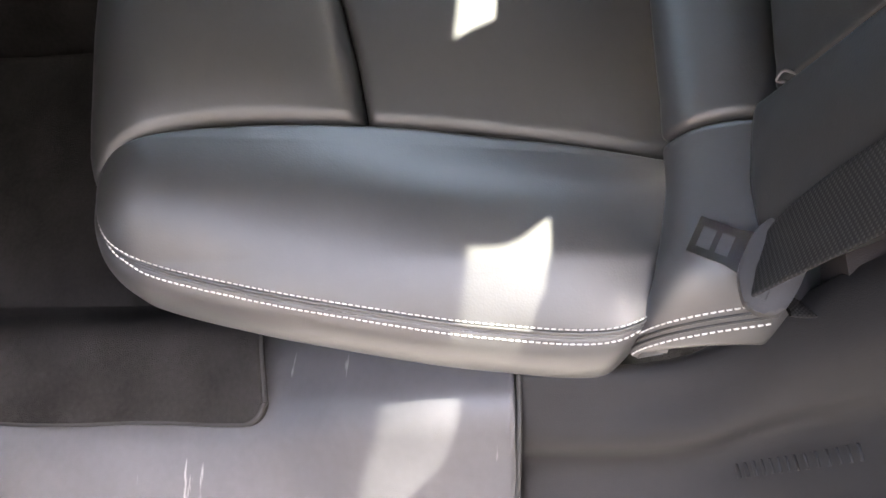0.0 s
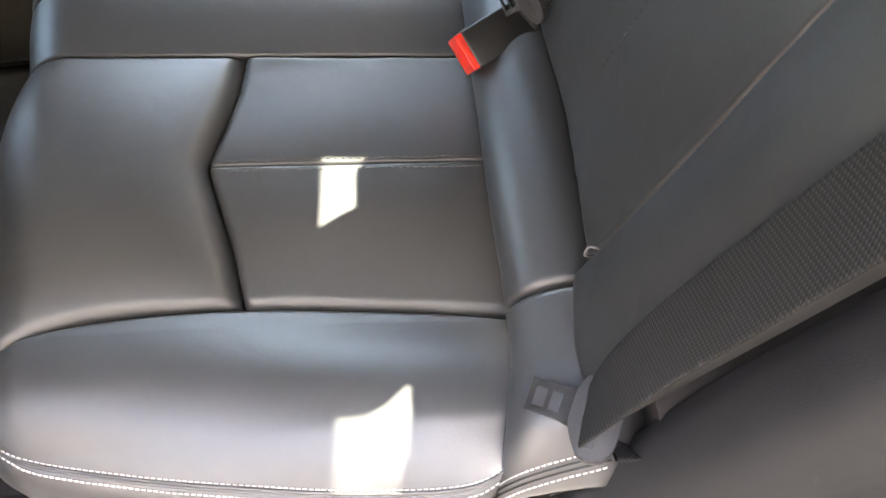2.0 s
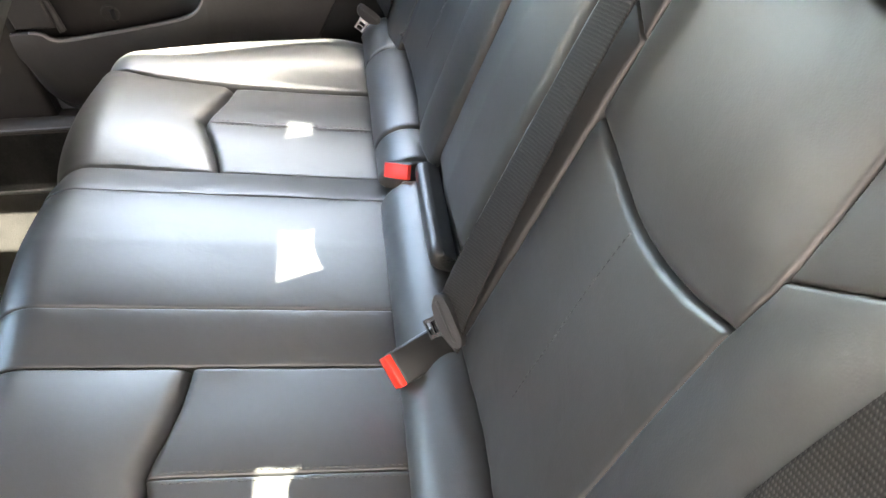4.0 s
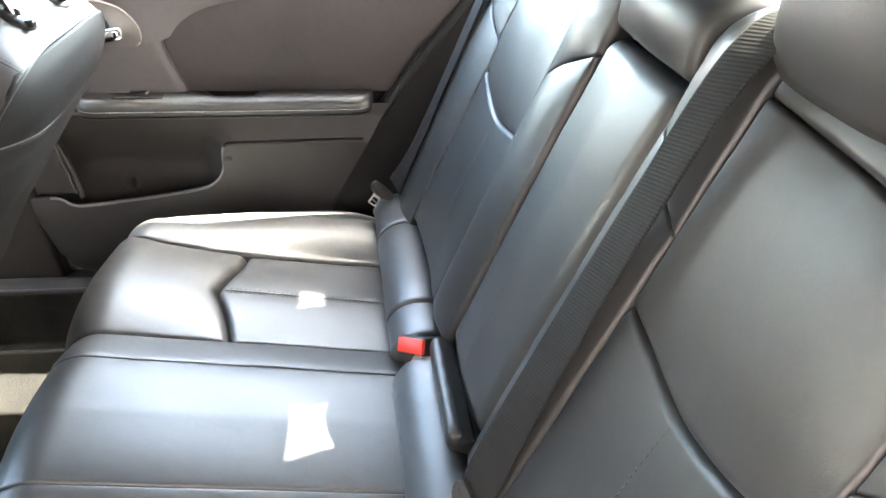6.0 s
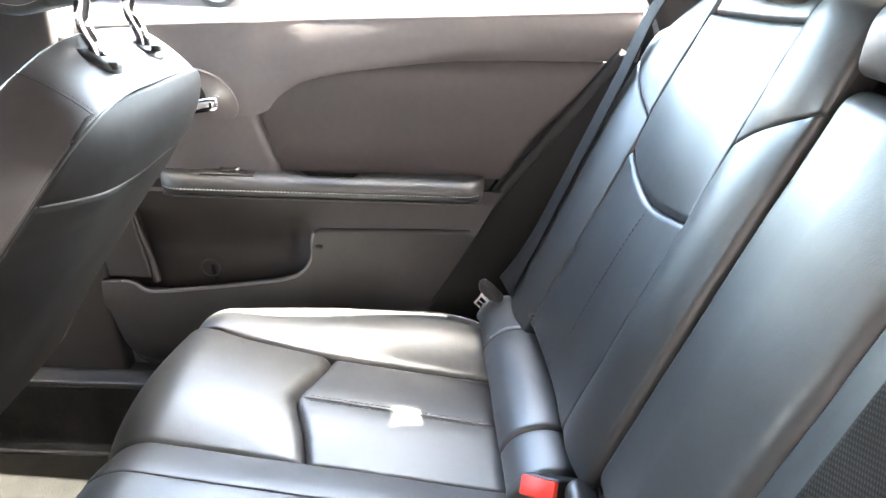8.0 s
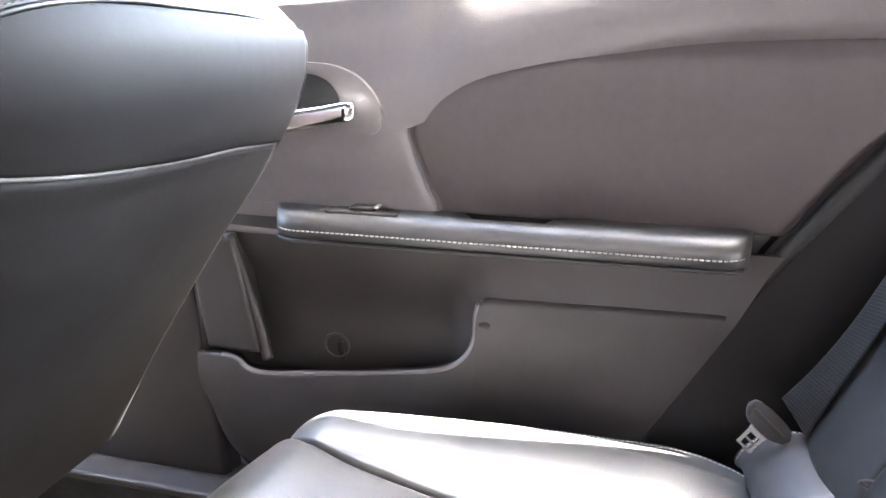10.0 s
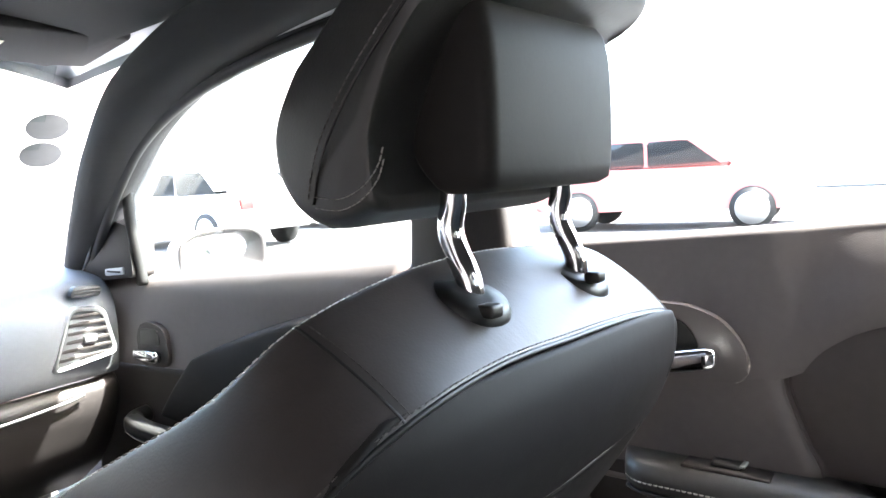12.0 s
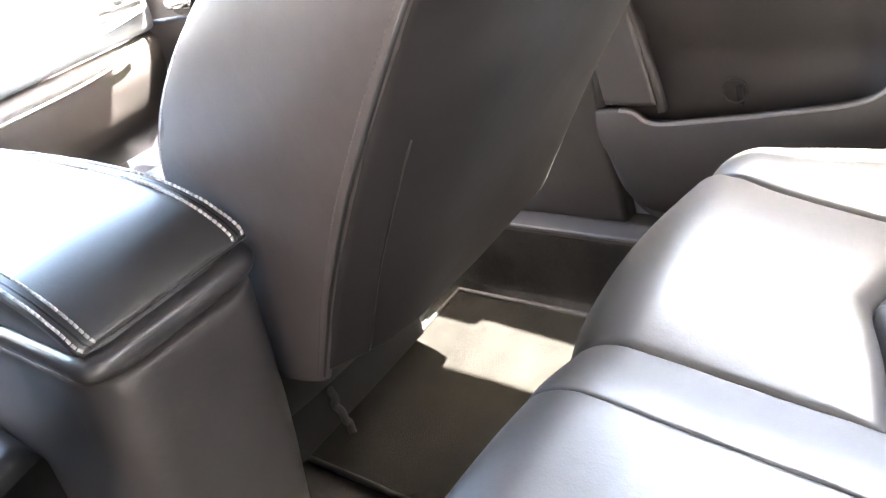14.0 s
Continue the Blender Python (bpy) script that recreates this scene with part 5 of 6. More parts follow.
# handle in its bezel
bez = rounded([(0.650, 0.873), (0.560, 0.880), (0.497, 0.884), (0.490, 0.905), (0.500, 0.928), (0.520, 0.949), (0.552, 0.961), (0.650, 0.964)], 0.02)
prism("handle_bezel", bez, "x", 0.6905, 0.712, TRIM, rd, bev=0.003)
cup = rounded([(0.640, 0.905), (0.540, 0.910), (0.544, 0.928), (0.556, 0.943), (0.575, 0.950), (0.640, 0.950)], 0.012)
prism("handle_cup", cup, "x", 0.6885, 0.6925, TRIM_DARK, rd, bev=0.001)
hb = loft("handle", [[(0.676 + 0.010 * b, y, 0.901 + dz + 0.0125 * a) for a, b in ring(0, 0, 1 * k, 1 * k, 20, 2.6)] for y, dz, k in ((0.625, -0.006, 0.7), (0.60, -0.004, 1), (0.56, 0.003, 1), (0.53, 0.009, 0.98), (0.522, 0.010, 0.85), (0.518, 0.010, 0.4))], CHROME, rd, "polished chrome door handle")
rbox("handle_pivot", (0.682, 0.60, 0.89), (0.70, 0.63, 0.91), CHROME, rd, bev=0.003)
rbox("handle_slot", (0.6655, 0.527, 0.906), (0.667, 0.531, 0.915), TRIM_DARK, hb, bev=0.0004)


# below the armrest one skin sinks into the map pocket and comes forward again behind it
def recess(u, v):
    z = 0.553 + 0.226 * v
    y = 0.692 - (0.512 + 0.125 * v) * u
    fall = np.clip((0.768 - z) / 0.13, 0, 1)
    fall = fall * fall * (3 - 2 * fall)
    inside = np.clip((y - 0.355) / 0.07, 0, 1)
    inside = inside * inside * (3 - 2 * inside)
    step = np.clip((0.755 - z) / 0.05, 0, 1)
    x = 0.6895 + 0.042 * fall * inside - 0.0165 * step * (1 - inside)
    return np.stack([x, y, z], -1)


quilt("pocket_back", over(recess), TRIM_HARD, rd, OUT, R=0.002, puff=0, depth=0.008, n=(70, 50), sides="", wob=0.0006)
door_panel("front_panel", [
    [(0.728, 0.600), (0.705, 0.600), (0.668, 0.600), (0.655, 0.601)],
    [(0.738, 0.670), (0.71, 0.670), (0.69, 0.670), (0.668, 0.670)],
    [(0.744, 0.752), (0.72, 0.752), (0.70, 0.752), (0.684, 0.752)]], TRIM_HARD, rd, x=0.676, R=0.004, puff=0.0, depth=0.03, n=(20, 24))
door_panel("front_cap", [
    [(0.745, 0.756, 0.688), (0.72, 0.756, 0.688), (0.66, 0.756, 0.688), (0.60, 0.756, 0.688)],
    [(0.746, 0.780, 0.692), (0.72, 0.780, 0.692), (0.66, 0.780, 0.692), (0.60, 0.780, 0.692)],
    [(0.746, 0.799, 0.693), (0.72, 0.799, 0.693), (0.66, 0.799, 0.693), (0.60, 0.799, 0.693)]], TRIM, rd, R=0.003, puff=0, depth=0.02, n=(20, 14))
# bin wall and the panel behind it: one skin below a lip that turns up at the pocket's end
lip = [(0.738, 0.598), (0.700, 0.598), (0.682, 0.594), (0.668, 0.583), (0.640, 0.580), (0.560, 0.590), (0.480, 0.602), (0.420, 0.613), (0.392, 0.628), (0.376, 0.655), (0.374, 0.690), (0.366, 0.7065), (0.330, 0.709), (0.260, 0.711), (0.180, 0.713), (0.106, 0.714)]
lip = crom(np.array(lip), np.linspace(0, 1, 70))
low = [(0.732, 0.520), (0.722, 0.470), (0.700, 0.440), (0.665, 0.426), (0.620, 0.422), (0.560, 0.421), (0.500, 0.421), (0.450, 0.422), (0.410, 0.424), (0.385, 0.425), (0.370, 0.425), (0.350, 0.426), (0.320, 0.428), (0.285, 0.432), (0.250, 0.450), (0.215, 0.490)]
low = crom(np.array(low), np.linspace(0, 1, 70))


def bin_face(u, v):
    a, b = crom(low, u), crom(lip, u)
    c = a + (b - a) * v[..., None]
    x = 0.668 - 0.008 * np.sin(np.pi * v) * np.clip((c[..., 0] - 0.34) / 0.12, 0, 1) + 0.02 * (1 - v) ** 3
    return np.stack([x, c[..., 0], c[..., 1]], -1)


quilt("pocket_wall", over(bin_face), TRIM_HARD, rd, OUT, R={"B": 0.005, "T": 0.0045}, puff=0, depth=0.014, n=(110, 34), sides="BT", wob=0.0005)
tube("pocket_lip", [(0.6712, a, b - 0.002) for a, b in lip[4:50]], 0.0036, TRIM, rd, seg=10, n=60)
tube("pocket_bridge", [(0.682, 0.688, 0.755), (0.690, 0.678, 0.700), (0.690, 0.660, 0.640), (0.686, 0.648, 0.590)], 0.007, TRIM_HARD, rd, seg=10, n=30)
rbox("pocket_floor", (0.672, 0.385, 0.548), (0.735, 0.70, 0.556), TRIM_HARD, rd, bev=0.003)
tube("reflector_stud", [(0.716, 0.556, 0.590), (0.708, 0.556, 0.604), (0.706, 0.556, 0.618)], 0.0045, TRIM_DARK, rd, seg=10, n=10)
tube("reflector_rim", [(0.704, 0.560 + 0.016 * math.cos(a), 0.612 + 0.016 * math.sin(a)) for a in np.linspace(0, 2 * math.pi, 24)], 0.0016, TRIM_HARD, rd, seg=6, n=30)
skin = rounded([(0.755, 0.34), (0.755, 1.005), (-0.17, 1.075), (-0.10, 0.80), (0.10, 0.62), (0.22, 0.40), (0.30, 0.34)], 0.03)
prism("door_shell", skin, "x", 0.735, 0.84, PAINT, rd, bev=0.01, label="silver painted door skin")
inner_shell = rounded([(0.752, 0.46), (0.752, 1.00), (-0.14, 1.065), (-0.05, 0.86), (0.13, 0.64), (0.25, 0.44), (0.66, 0.42)], 0.03)
prism("inner_frame", inner_shell, "x", 0.7335, 0.739, TRIM_HARD, rd, bev=0.002)
tube("door_seal", [(0.700, y, z) for y, z in ((0.755, 1.0), (0.750, 0.78), (0.742, 0.60), (0.735, 0.52), (0.705, 0.45), (0.66, 0.418), (0.52, 0.408), (0.30, 0.410), (0.235, 0.44), (0.17, 0.57), (0.11, 0.69), (0.04, 0.80), (-0.04, 0.91), (-0.12, 1.02))], 0.010, RUBBER, rd, seg=10, n=90)

# off-centre block, added out of view to trim sun patches on the bench
lamp = thing("sun_block", "unseen dark block at the head of the rear window, shading the bench", "lamp", at=(0, -0.27, 1.36))
rbox("sun_block_body", (-0.062, -0.325, 1.285), (0.150, -0.245, 1.43), TRIM_HARD, lamp, bev=0.012)
rbox("lamp_lens", (-0.12, -0.305, 1.30), (0.09, -0.298, 1.33), LAMP_RED, lamp, bev=0.002)

# ---- front door across the cabin ----
fd = thing("front_car_door", "closed dark front door with chrome handle and armrest", "car door", at=(0.72, 1.4, 0.42))
door_panel("upper_panel", [
    [(1.86, 0.760, 0.694), (1.60, 0.770, 0.696), (1.30, 0.790, 0.697), (0.97, 0.810, 0.697)],
    [(1.86, 0.83, 0.698), (1.60, 0.845, 0.699), (1.30, 0.86, 0.700), (0.97, 0.875, 0.700)],
    [(1.87, 0.895, 0.704), (1.60, 0.915, 0.705), (1.30, 0.935, 0.705), (0.97, 0.955, 0.705)],
    [(1.87, 0.922, 0.720), (1.60, 0.944, 0.720), (1.30, 0.968, 0.720), (0.96, 0.994, 0.720)],
    [(1.87, 0.926, 0.745), (1.60, 0.949, 0.745), (1.30, 0.973, 0.745), (0.96, 1.0, 0.745)]], TRIM, fd, R=0.004, puff=0, depth=0.01, n=(50, 40), sides="LR")
door_panel("padded_insert", [
    [(1.60, 0.672), (1.40, 0.66), (1.18, 0.66), (0.99, 0.66)],
    [(1.54, 0.735), (1.36, 0.755), (1.16, 0.77), (0.98, 0.775)],
    [(1.470, 0.800), (1.35, 0.845), (1.17, 0.90), (0.975, 0.935)]], LEATHER_BACK, fd, x=0.690, R=0.012, puff=0.012, W=0.04, depth=0.02, n=(40, 34))
door_panel("lower_panel", [
    [(1.88, 0.42), (1.60, 0.42), (1.30, 0.42), (0.98, 0.42)],
    [(1.88, 0.60), (1.60, 0.60), (1.30, 0.60), (0.98, 0.60)],
    [(1.87, 0.755), (1.60, 0.765), (1.30, 0.78), (0.98, 0.80)]], TRIM_HARD, fd, x=0.702, R=0.006, puff=0, depth=0.02, n=(30, 30))
prism("door_shell", rounded([(1.90, 0.34), (1.92, 0.90), (0.94, 0.985), (0.94, 0.34)], 0.03), "x", 0.735, 0.84, PAINT, fd, bev=0.01, label="silver painted door skin")
pull = crom(np.array([(0.655, 1.63), (0.640, 1.55), (0.640, 1.42), (0.650, 1.28), (0.69, 1.22)]), np.linspace(0, 1, 30))
loft("armrest", [[(p_[0] + 0.018 * a, p_[1] + 0.0 * a, 0.668 + 0.018 * b - 0.01 * (p_[1] - 1.4)) for a, b in ring(0, 0, 1, 1, 20, 2.8)] for p_ in pull], LEATHER, fd)
tube("armrest_end", [(0.655, 1.625, 0.666), (0.672, 1.645, 0.666), (0.70, 1.65, 0.668)], 0.018, LEATHER, fd, seg=16, n=14)
rbox("pull_cup", (0.668, 1.28, 0.630), (0.70, 1.62, 0.640), BLACK, fd, bev=0.003)
stitches("stitching", [(p_[0] - 0.0165, p_[1], 0.655 - 0.01 * (p_[1] - 1.4)) for p_ in pull], [(-0.8, 0, -0.5)] * 30, THREAD, fd, pitch=0.008, length=0.006, wide=0.002)
fbez = rounded([(1.640, 0.770), (1.545, 0.775), (1.535, 0.80), (1.545, 0.850), (1.600, 0.862), (1.645, 0.845)], 0.02)
prism("handle_bezel", fbez, "x", 0.689, 0.705, TRIM_HARD, fd, bev=0.003)
prism("handle_cup", rounded([(1.632, 0.812), (1.560, 0.815), (1.565, 0.848), (1.625, 0.846)], 0.012), "x", 0.687, 0.691, BLACK, fd, bev=0.001)
loft("handle", [[(0.676 + 0.010 * b, y, 0.797 + 0.012 * a) for a, b in ring(0, 0, k, k, 20, 2.6)] for y, k in ((1.630, 0.5), (1.625, 0.9), (1.59, 1), (1.556, 0.95), (1.550, 0.4))], CHROME, fd, "polished chrome door handle")
sail = rounded([(1.88, 0.925), (1.625, 0.945), (1.63, 1.045), (1.70, 1.06), (1.80, 1.0)], 0.012)
prism("mirror_sail", sail, "x", 0.684, 0.735, TRIM_HARD, fd, bev=0.004)
bd = prism("speaker_badge", rounded([(1.725, 0.945), (1.655, 0.951), (1.655, 0.965), (1.725, 0.959)], 0.004), "x", 0.681, 0.685, SATIN, fd, bev=0.001, label="small silver badge")
rbox("badge_bar", (0.680, 1.665, 0.953), (0.682, 1.715, 0.957), BLACK, bd, bev=0.0004)
tube("window_post", [(0.705, 1.628, 0.93), (0.695, 1.622, 1.00), (0.685, 1.615, 1.06), (0.665, 1.58, 1.17)], 0.011, RUBBER, fd, seg=10, n=24)

mir = thing("side_mirror", "silver outside mirror on the front door", "car mirror", at=(0.9, 1.75, 0.9))
shell_loops = []
for t in np.linspace(0, 1, 14):
    k = (1 - (t * 0.96) ** 2.5) ** 0.5
    shell_loops.append([(0.945 + b, 1.700 + 0.11 * t, 0.955 + a) for a, b in ring(0, 0, 0.062 * k, 0.115 * k, 32, 3.2)])
loft("housing", shell_loops, PAINT, mir)
loft("mirror_glass", [[(0.945 + b, 1.697 - h, 0.955 + a) for a, b in ring(0, 0, 0.054, 0.105, 32, 3.2)] for h in (0.0, 0.003)], CHROME, mir, "mirror glass")
tube("rim", [(0.945 + b, 1.696, 0.955 + a) for a, b in np.concatenate([ring(0, 0, 0.059, 0.111, 32, 3.2)] * 1 + [ring(0, 0, 0.059, 0.111, 32, 3.2)[:1]])], 0.0055, TRIM_HARD, mir, seg=8, smooth=False, label="dark mirror rim")
rbox("foot", (0.78, 1.70, 0.90), (0.86, 1.78, 0.935), PAINT, mir, bev=0.012)

# ---- dashboard, windscreen header ----
dash = thing("dashboard", "dark soft-touch dashboard with louvred side air vent", "dashboard", at=(0.2, 1.8, 0.6))
dash_rows = []
for x in (-0.70, -0.35, 0.0, 0.35, 0.60, 0.688):
    bow = 0.05 * (x / 0.7) ** 2
    dash_rows.append([(x, 2.18, 0.965 - 0.02 * abs(x)), (x, 1.95 + bow, 0.985 - 0.03 * abs(x)), (x, 1.74 + bow, 0.975 - 0.04 * abs(x)), (x, 1.675 + bow, 0.940 - 0.03 * abs(x)), (x, 1.655 + bow, 0.86), (x, 1.665 + bow, 0.765), (x, 1.70 + bow, 0.745)])
quilt("dash_top", net(dash_rows), DASH_TOP, dash, (0, -0.7, 0.7), R=0.006, puff=0, depth=0.02, n=(50, 50), wob=0.0006)
low_rows = []
for x in (-0.70, -0.35, 0.0, 0.35, 0.60, 0.688):
    bow = 0.05 * (x / 0.7) ** 2
    low_rows.append([(x, 1.690 + bow, 0.748), (x, 1.672 + bow, 0.72), (x, 1.690 + bow, 0.66), (x, 1.76 + bow, 0.56), (x, 1.95, 0.46)])
quilt("glove_box_panel", net(low_rows), TRIM_HARD, dash, (0, -1, 0.1), R=0.006, puff=0, depth=0.02, n=(50, 34), wob=0.0006)
tube("trim_line", [(0.30, 1.680, 0.712), (0.45, 1.685, 0.714), (0.56, 1.69, 0.722), (0.60, 1.695, 0.728)], 0.003, SATIN, dash, seg=8, n=30)
vent = rounded([(0.548, 0.785), (0.668, 0.800), (0.650, 0.885), (0.590, 0.895)], 0.016)
vc = np.array(vent).mean(0)
bm_v = bmesh.new()
n_v = len(vent)
loops_v = []
for k, y in ((1.13, 1.705), (1.13, 1.690), (1.06, 1.685), (0.94, 1.688), (0.92, 1.705)):
    loops_v.append([bm_v.verts.new((vc[0] + (a - vc[0]) * k, y, vc[1] + (b - vc[1]) * k)) for a, b in vent])
for i in range(4):
    for j in range(n_v):
        bm_v.faces.new((loops_v[i][j], loops_v[i][(j + 1) % n_v], loops_v[i + 1][(j + 1) % n_v], loops_v[i + 1][j]))
ventp = part("air_vent", bm_v, SATIN, dash, "silver trapezoid vent surround")
prism("vent_well", [(vc[0] + (a - vc[0]) * 0.96, vc[1] + (b - vc[1]) * 0.96) for a, b in vent], "y", 1.704, 1.715, BLACK, ventp, bev=0)
for i in range(6):
    z = 0.802 + 0.0155 * i
    xa, xb = 0.552 + 0.0065 * i, 0.666 - 0.0032 * i
    rbox("louvre", (xa, 1.689, z - 0.0035), (xb, 1.703, z + 0.0035), TRIM_HARD, ventp, bev=0.0015, m=Matrix.Translation((0, 0, 0)))
rbox("vent_knob", (0.607, 1.682, 0.828), (0.632, 1.692, 0.842), SATIN, ventp, bev=0.003)
top_vent = prism("demister_vent", rounded([(0.588, 0.918), (0.645, 0.914), (0.650, 0.934), (0.598, 0.938)], 0.006), "y", 1.683, 1.70, BLACK, dash, bev=0.002)
for i in range(3):
    rbox("louvre", (0.596, 1.680, 0.9175 + 0.006 * i), (0.645, 1.686, 0.9205 + 0.006 * i), TRIM_HARD, top_vent, bev=0.001)

visor = thing("sun_visor", "dark cloth sun visor with pale warning label folded to the roof", "sun visor", at=(0.4, 1.5, 1.35))
vm = pose(0.42, 1.50, 1.352, -8, 0, 0)
rbox("visor_board", (-0.19, -0.085, -0.010), (0.19, 0.085, 0.010), HEADLINER, visor, bev=0.009, m=vm)
rbox("warning_label", (-0.12, -0.02, -0.0115), (0.02, 0.06, -0.0098), PAPER, visor, bev=0.0005, m=vm, label="pale printed warning label")
for k in range(4):
    rbox("print_bar", (-0.10, 0.044 - 0.015 * k, -0.0122), (-0.01 - 0.012 * (k % 2), 0.049 - 0.015 * k, -0.0114), BLACK, visor, bev=0.0002, m=vm)
tube("visor_rod", [(0.22, 1.565, 1.352), (0.42, 1.575, 1.352), (0.575, 1.575, 1.340)], 0.005, SATIN, visor, seg=8, n=10)
for k, (px, pz) in enumerate(((0.630, 1.245), (0.640, 1.195))):
    st = thing("windscreen_sticker", "oval grey sticker on the windscreen", "sticker", "windscreen stickers", at=(px, 1.9, pz))
    y_ = 1.66 + (1.35 - pz) * 0.56 / 0.42 - 0.012
    tilt = Matrix.Translation((px, y_, pz)) @ pose(0, 0, 0, -53, 0, 0)
    bm_s = bmesh.new()
    bmesh.ops.create_circle(bm_s, cap_ends=True, segments=32, radius=1)
    ext = bmesh.ops.extrude_face_region(bm_s, geom=bm_s.faces[:])
    for v_ in [g for g in ext["geom"] if isinstance(g, bmesh.types.BMVert)]:
        v_.co.z += 0.001
    for v_ in bm_s.verts:
        v_.co.x *= 0.042
        v_.co.y *= 0.030
    bm_s.transform(tilt)
    part("sticker_face", bm_s, STICKER, st)

# ---- centre console ----
con = thing("centre_console", "dark console bin with stitched padded lid between the front seats", "console", at=(0.03, 1.0, 0.40))
CXC, HALF = 0.019, 0.079
# the lid in profile: flat on top, rolling down over the rear end
LID = np.array([(1.20, 0.803), (1.08, 0.804), (0.98, 0.803), (0.90, 0.799), (0.845, 0.792), (0.806, 0.781), (0.780, 0.768), (0.766, 0.757), (0.761, 0.751)])
side_cut = [(a + 0.001, b - 0.0015) for a, b in LID] + [(0.768, 0.748), (1.20, 0.748)]
prism("lid", side_cut, "x", CXC - HALF, CXC + HALF, LEATHER, con, bev=0.003, label="padded leather lid")


def lid_top(u, v):
    path = crom(np.column_stack([np.zeros(len(LID)), LID]), v)
    across = CXC + (HALF + 0.0005) * (2 * u - 1) * (1 - 0.05 * np.clip((v - 0.85) / 0.15, 0, 1) ** 2)
    return path + np.stack([across, 0 * u, 0 * u], -1)


_, lid_face = quilt("lid_cover", over(lid_top), LEATHER_SEAT, con, (0, -0.2, 1), R=0.004, puff=0.006, W=0.05, depth=0.004, n=(40, 60), wob=0.0005, label="padded leather lid cover")
vv = np.linspace(0.02, 0.97, 140)
for u0 in (0.018, 0.085, 0.915, 0.982):
    p, nn = lid_face(np.full(140, u0), vv)
    stitches("stitching", p + nn * 0.0006, nn, THREAD, con, pitch=0.0052, length=0.0042, wide=0.0030, label="pale cream stitching")
for u0 in (0.05, 0.95):
    p, nn = lid_face(np.full(60, u0), np.linspace(0.02, 0.98, 60))
    tube("seam", p - nn * 0.0006, 0.0012, BLACK, con, seg=6, n=60)
loft("lid_gap", [rrect(CXC, 0.984, HALF - 0.004, 0.218, 0.024, z, 8) for z in (0.735, 0.75)], BLACK, con)
loft("lid_rim", [rrect(CXC, 0.984, HALF + e, 0.224 + e, 0.028, z, 8) for z, e in ((0.719, -0.006), (0.720, -0.001), (0.723, 0.003), (0.729, 0.0055), (0.735, 0.0055), (0.740, 0.003), (0.743, -0.001), (0.744, -0.006))], RIM, con, "satin dark rim under the lid")
rear = []
for z, w, y0 in ((0.31, 0.106, 0.890), (0.40, 0.100, 0.856), (0.48, 0.094, 0.824), (0.56, 0.088, 0.795), (0.64, 0.084, 0.772), (0.70, 0.081, 0.757), (0.713, 0.081, 0.755), (0.7165, 0.0795, 0.757), (0.7175, 0.076, 0.762)):
    rear.append([(CXC + a, b, z) for a, b in rounded([(-w, 1.20), (-w, y0 + 0.04), (-w + 0.02, y0), (w - 0.02, y0), (w, y0 + 0.04), (w, 1.20)], 0.03, 5)])
loft("bin", rear, CONSOLE, con)
rbox("shifter_plinth", (-0.08, 1.19, 0.40), (0.14, 1.70, 0.60), TRIM_HARD, con, bev=0.03)

# ---- floor mat, scraps, striker ----
fm = thing("floor_mat", "brown pile floor mat with bound edge in the rear footwell", "floor mat", at=(0.36, 0.75, 0.30))
mat_rows = [[(x, y, floor_z(np.array(x), 0) + 0.012) for x in (0.178, 0.30, 0.45, 0.57)] for y in (0.47, 0.65, 0.82, 0.985)]
quilt("mat_surface", net(mat_rows), MAT_RUG, fm, UP, R=0.004, puff=0.002, depth=0.008, n=(50, 50), wob=0.003)
rim_m = [(0.178, 0.47), (0.57, 0.47), (0.57, 0.985), (0.178, 0.985), (0.178, 0.47)]
tube("binding", [(x, y, float(floor_z(np.array(x), 0)) + 0.013) for x, y in rim_m], 0.005, RUBBER, fm, smooth=False)
fm2 = thing("floor_mat", "dark pile floor mat in the near rear footwell", "floor mat", at=(-0.36, 0.75, 0.30))
mat_rows = [[(x, y, float(floor_z(np.array(x), 0)) + 0.012) for x in (-0.55, -0.45, -0.30, -0.15)] for y in (0.56, 0.65, 0.82, 0.985)]
quilt("mat_surface", net(mat_rows), CARPET, fm2, UP, R=0.004, puff=0.002, depth=0.008, n=(40, 40), wob=0.003)
tube("binding", [(x, y, float(floor_z(np.array(x), 0)) + 0.013) for x, y in ((-0.15, 0.56), (-0.55, 0.56), (-0.55, 0.985), (-0.15, 0.985))], 0.004, TRIM, fm2, smooth=False)
flap = thing("carpet_flap", "dark worn carpet turned up over the inner sill", "carpet", at=(-0.6, 0.6, 0.4))


def flap_face(u, v):
    """Carpet that sweeps up from the footwell and lies over the sill, with a rounded corner."""
    edge = 0.461 - 0.024 * v
    y = edge + 0.70 * u ** 2.4
    corner = 0.020 - np.sqrt(np.maximum(0.020 ** 2 - np.clip(edge + 0.020 - y, 0, 0.020) ** 2, 0))
    reach = 0.150 - corner + 0.0015 * np.sin(31 * y)
    d = v * reach
    z = 0.302 + 0.111 * (1 - np.exp(-(d / 0.036) ** 2)) + 0.004 * np.exp(-((y - 0.58 - 0.6 * d) / 0.03) ** 2)
    z = z + 0.118 * np.interp(y, [0.34, 0.42, 0.50, 0.60], [0.62, 0.26, 0.05, 0.0]) * np.clip(d / 0.04, 0, 1)
    return np.stack([-0.493 - d, y, z], -1)


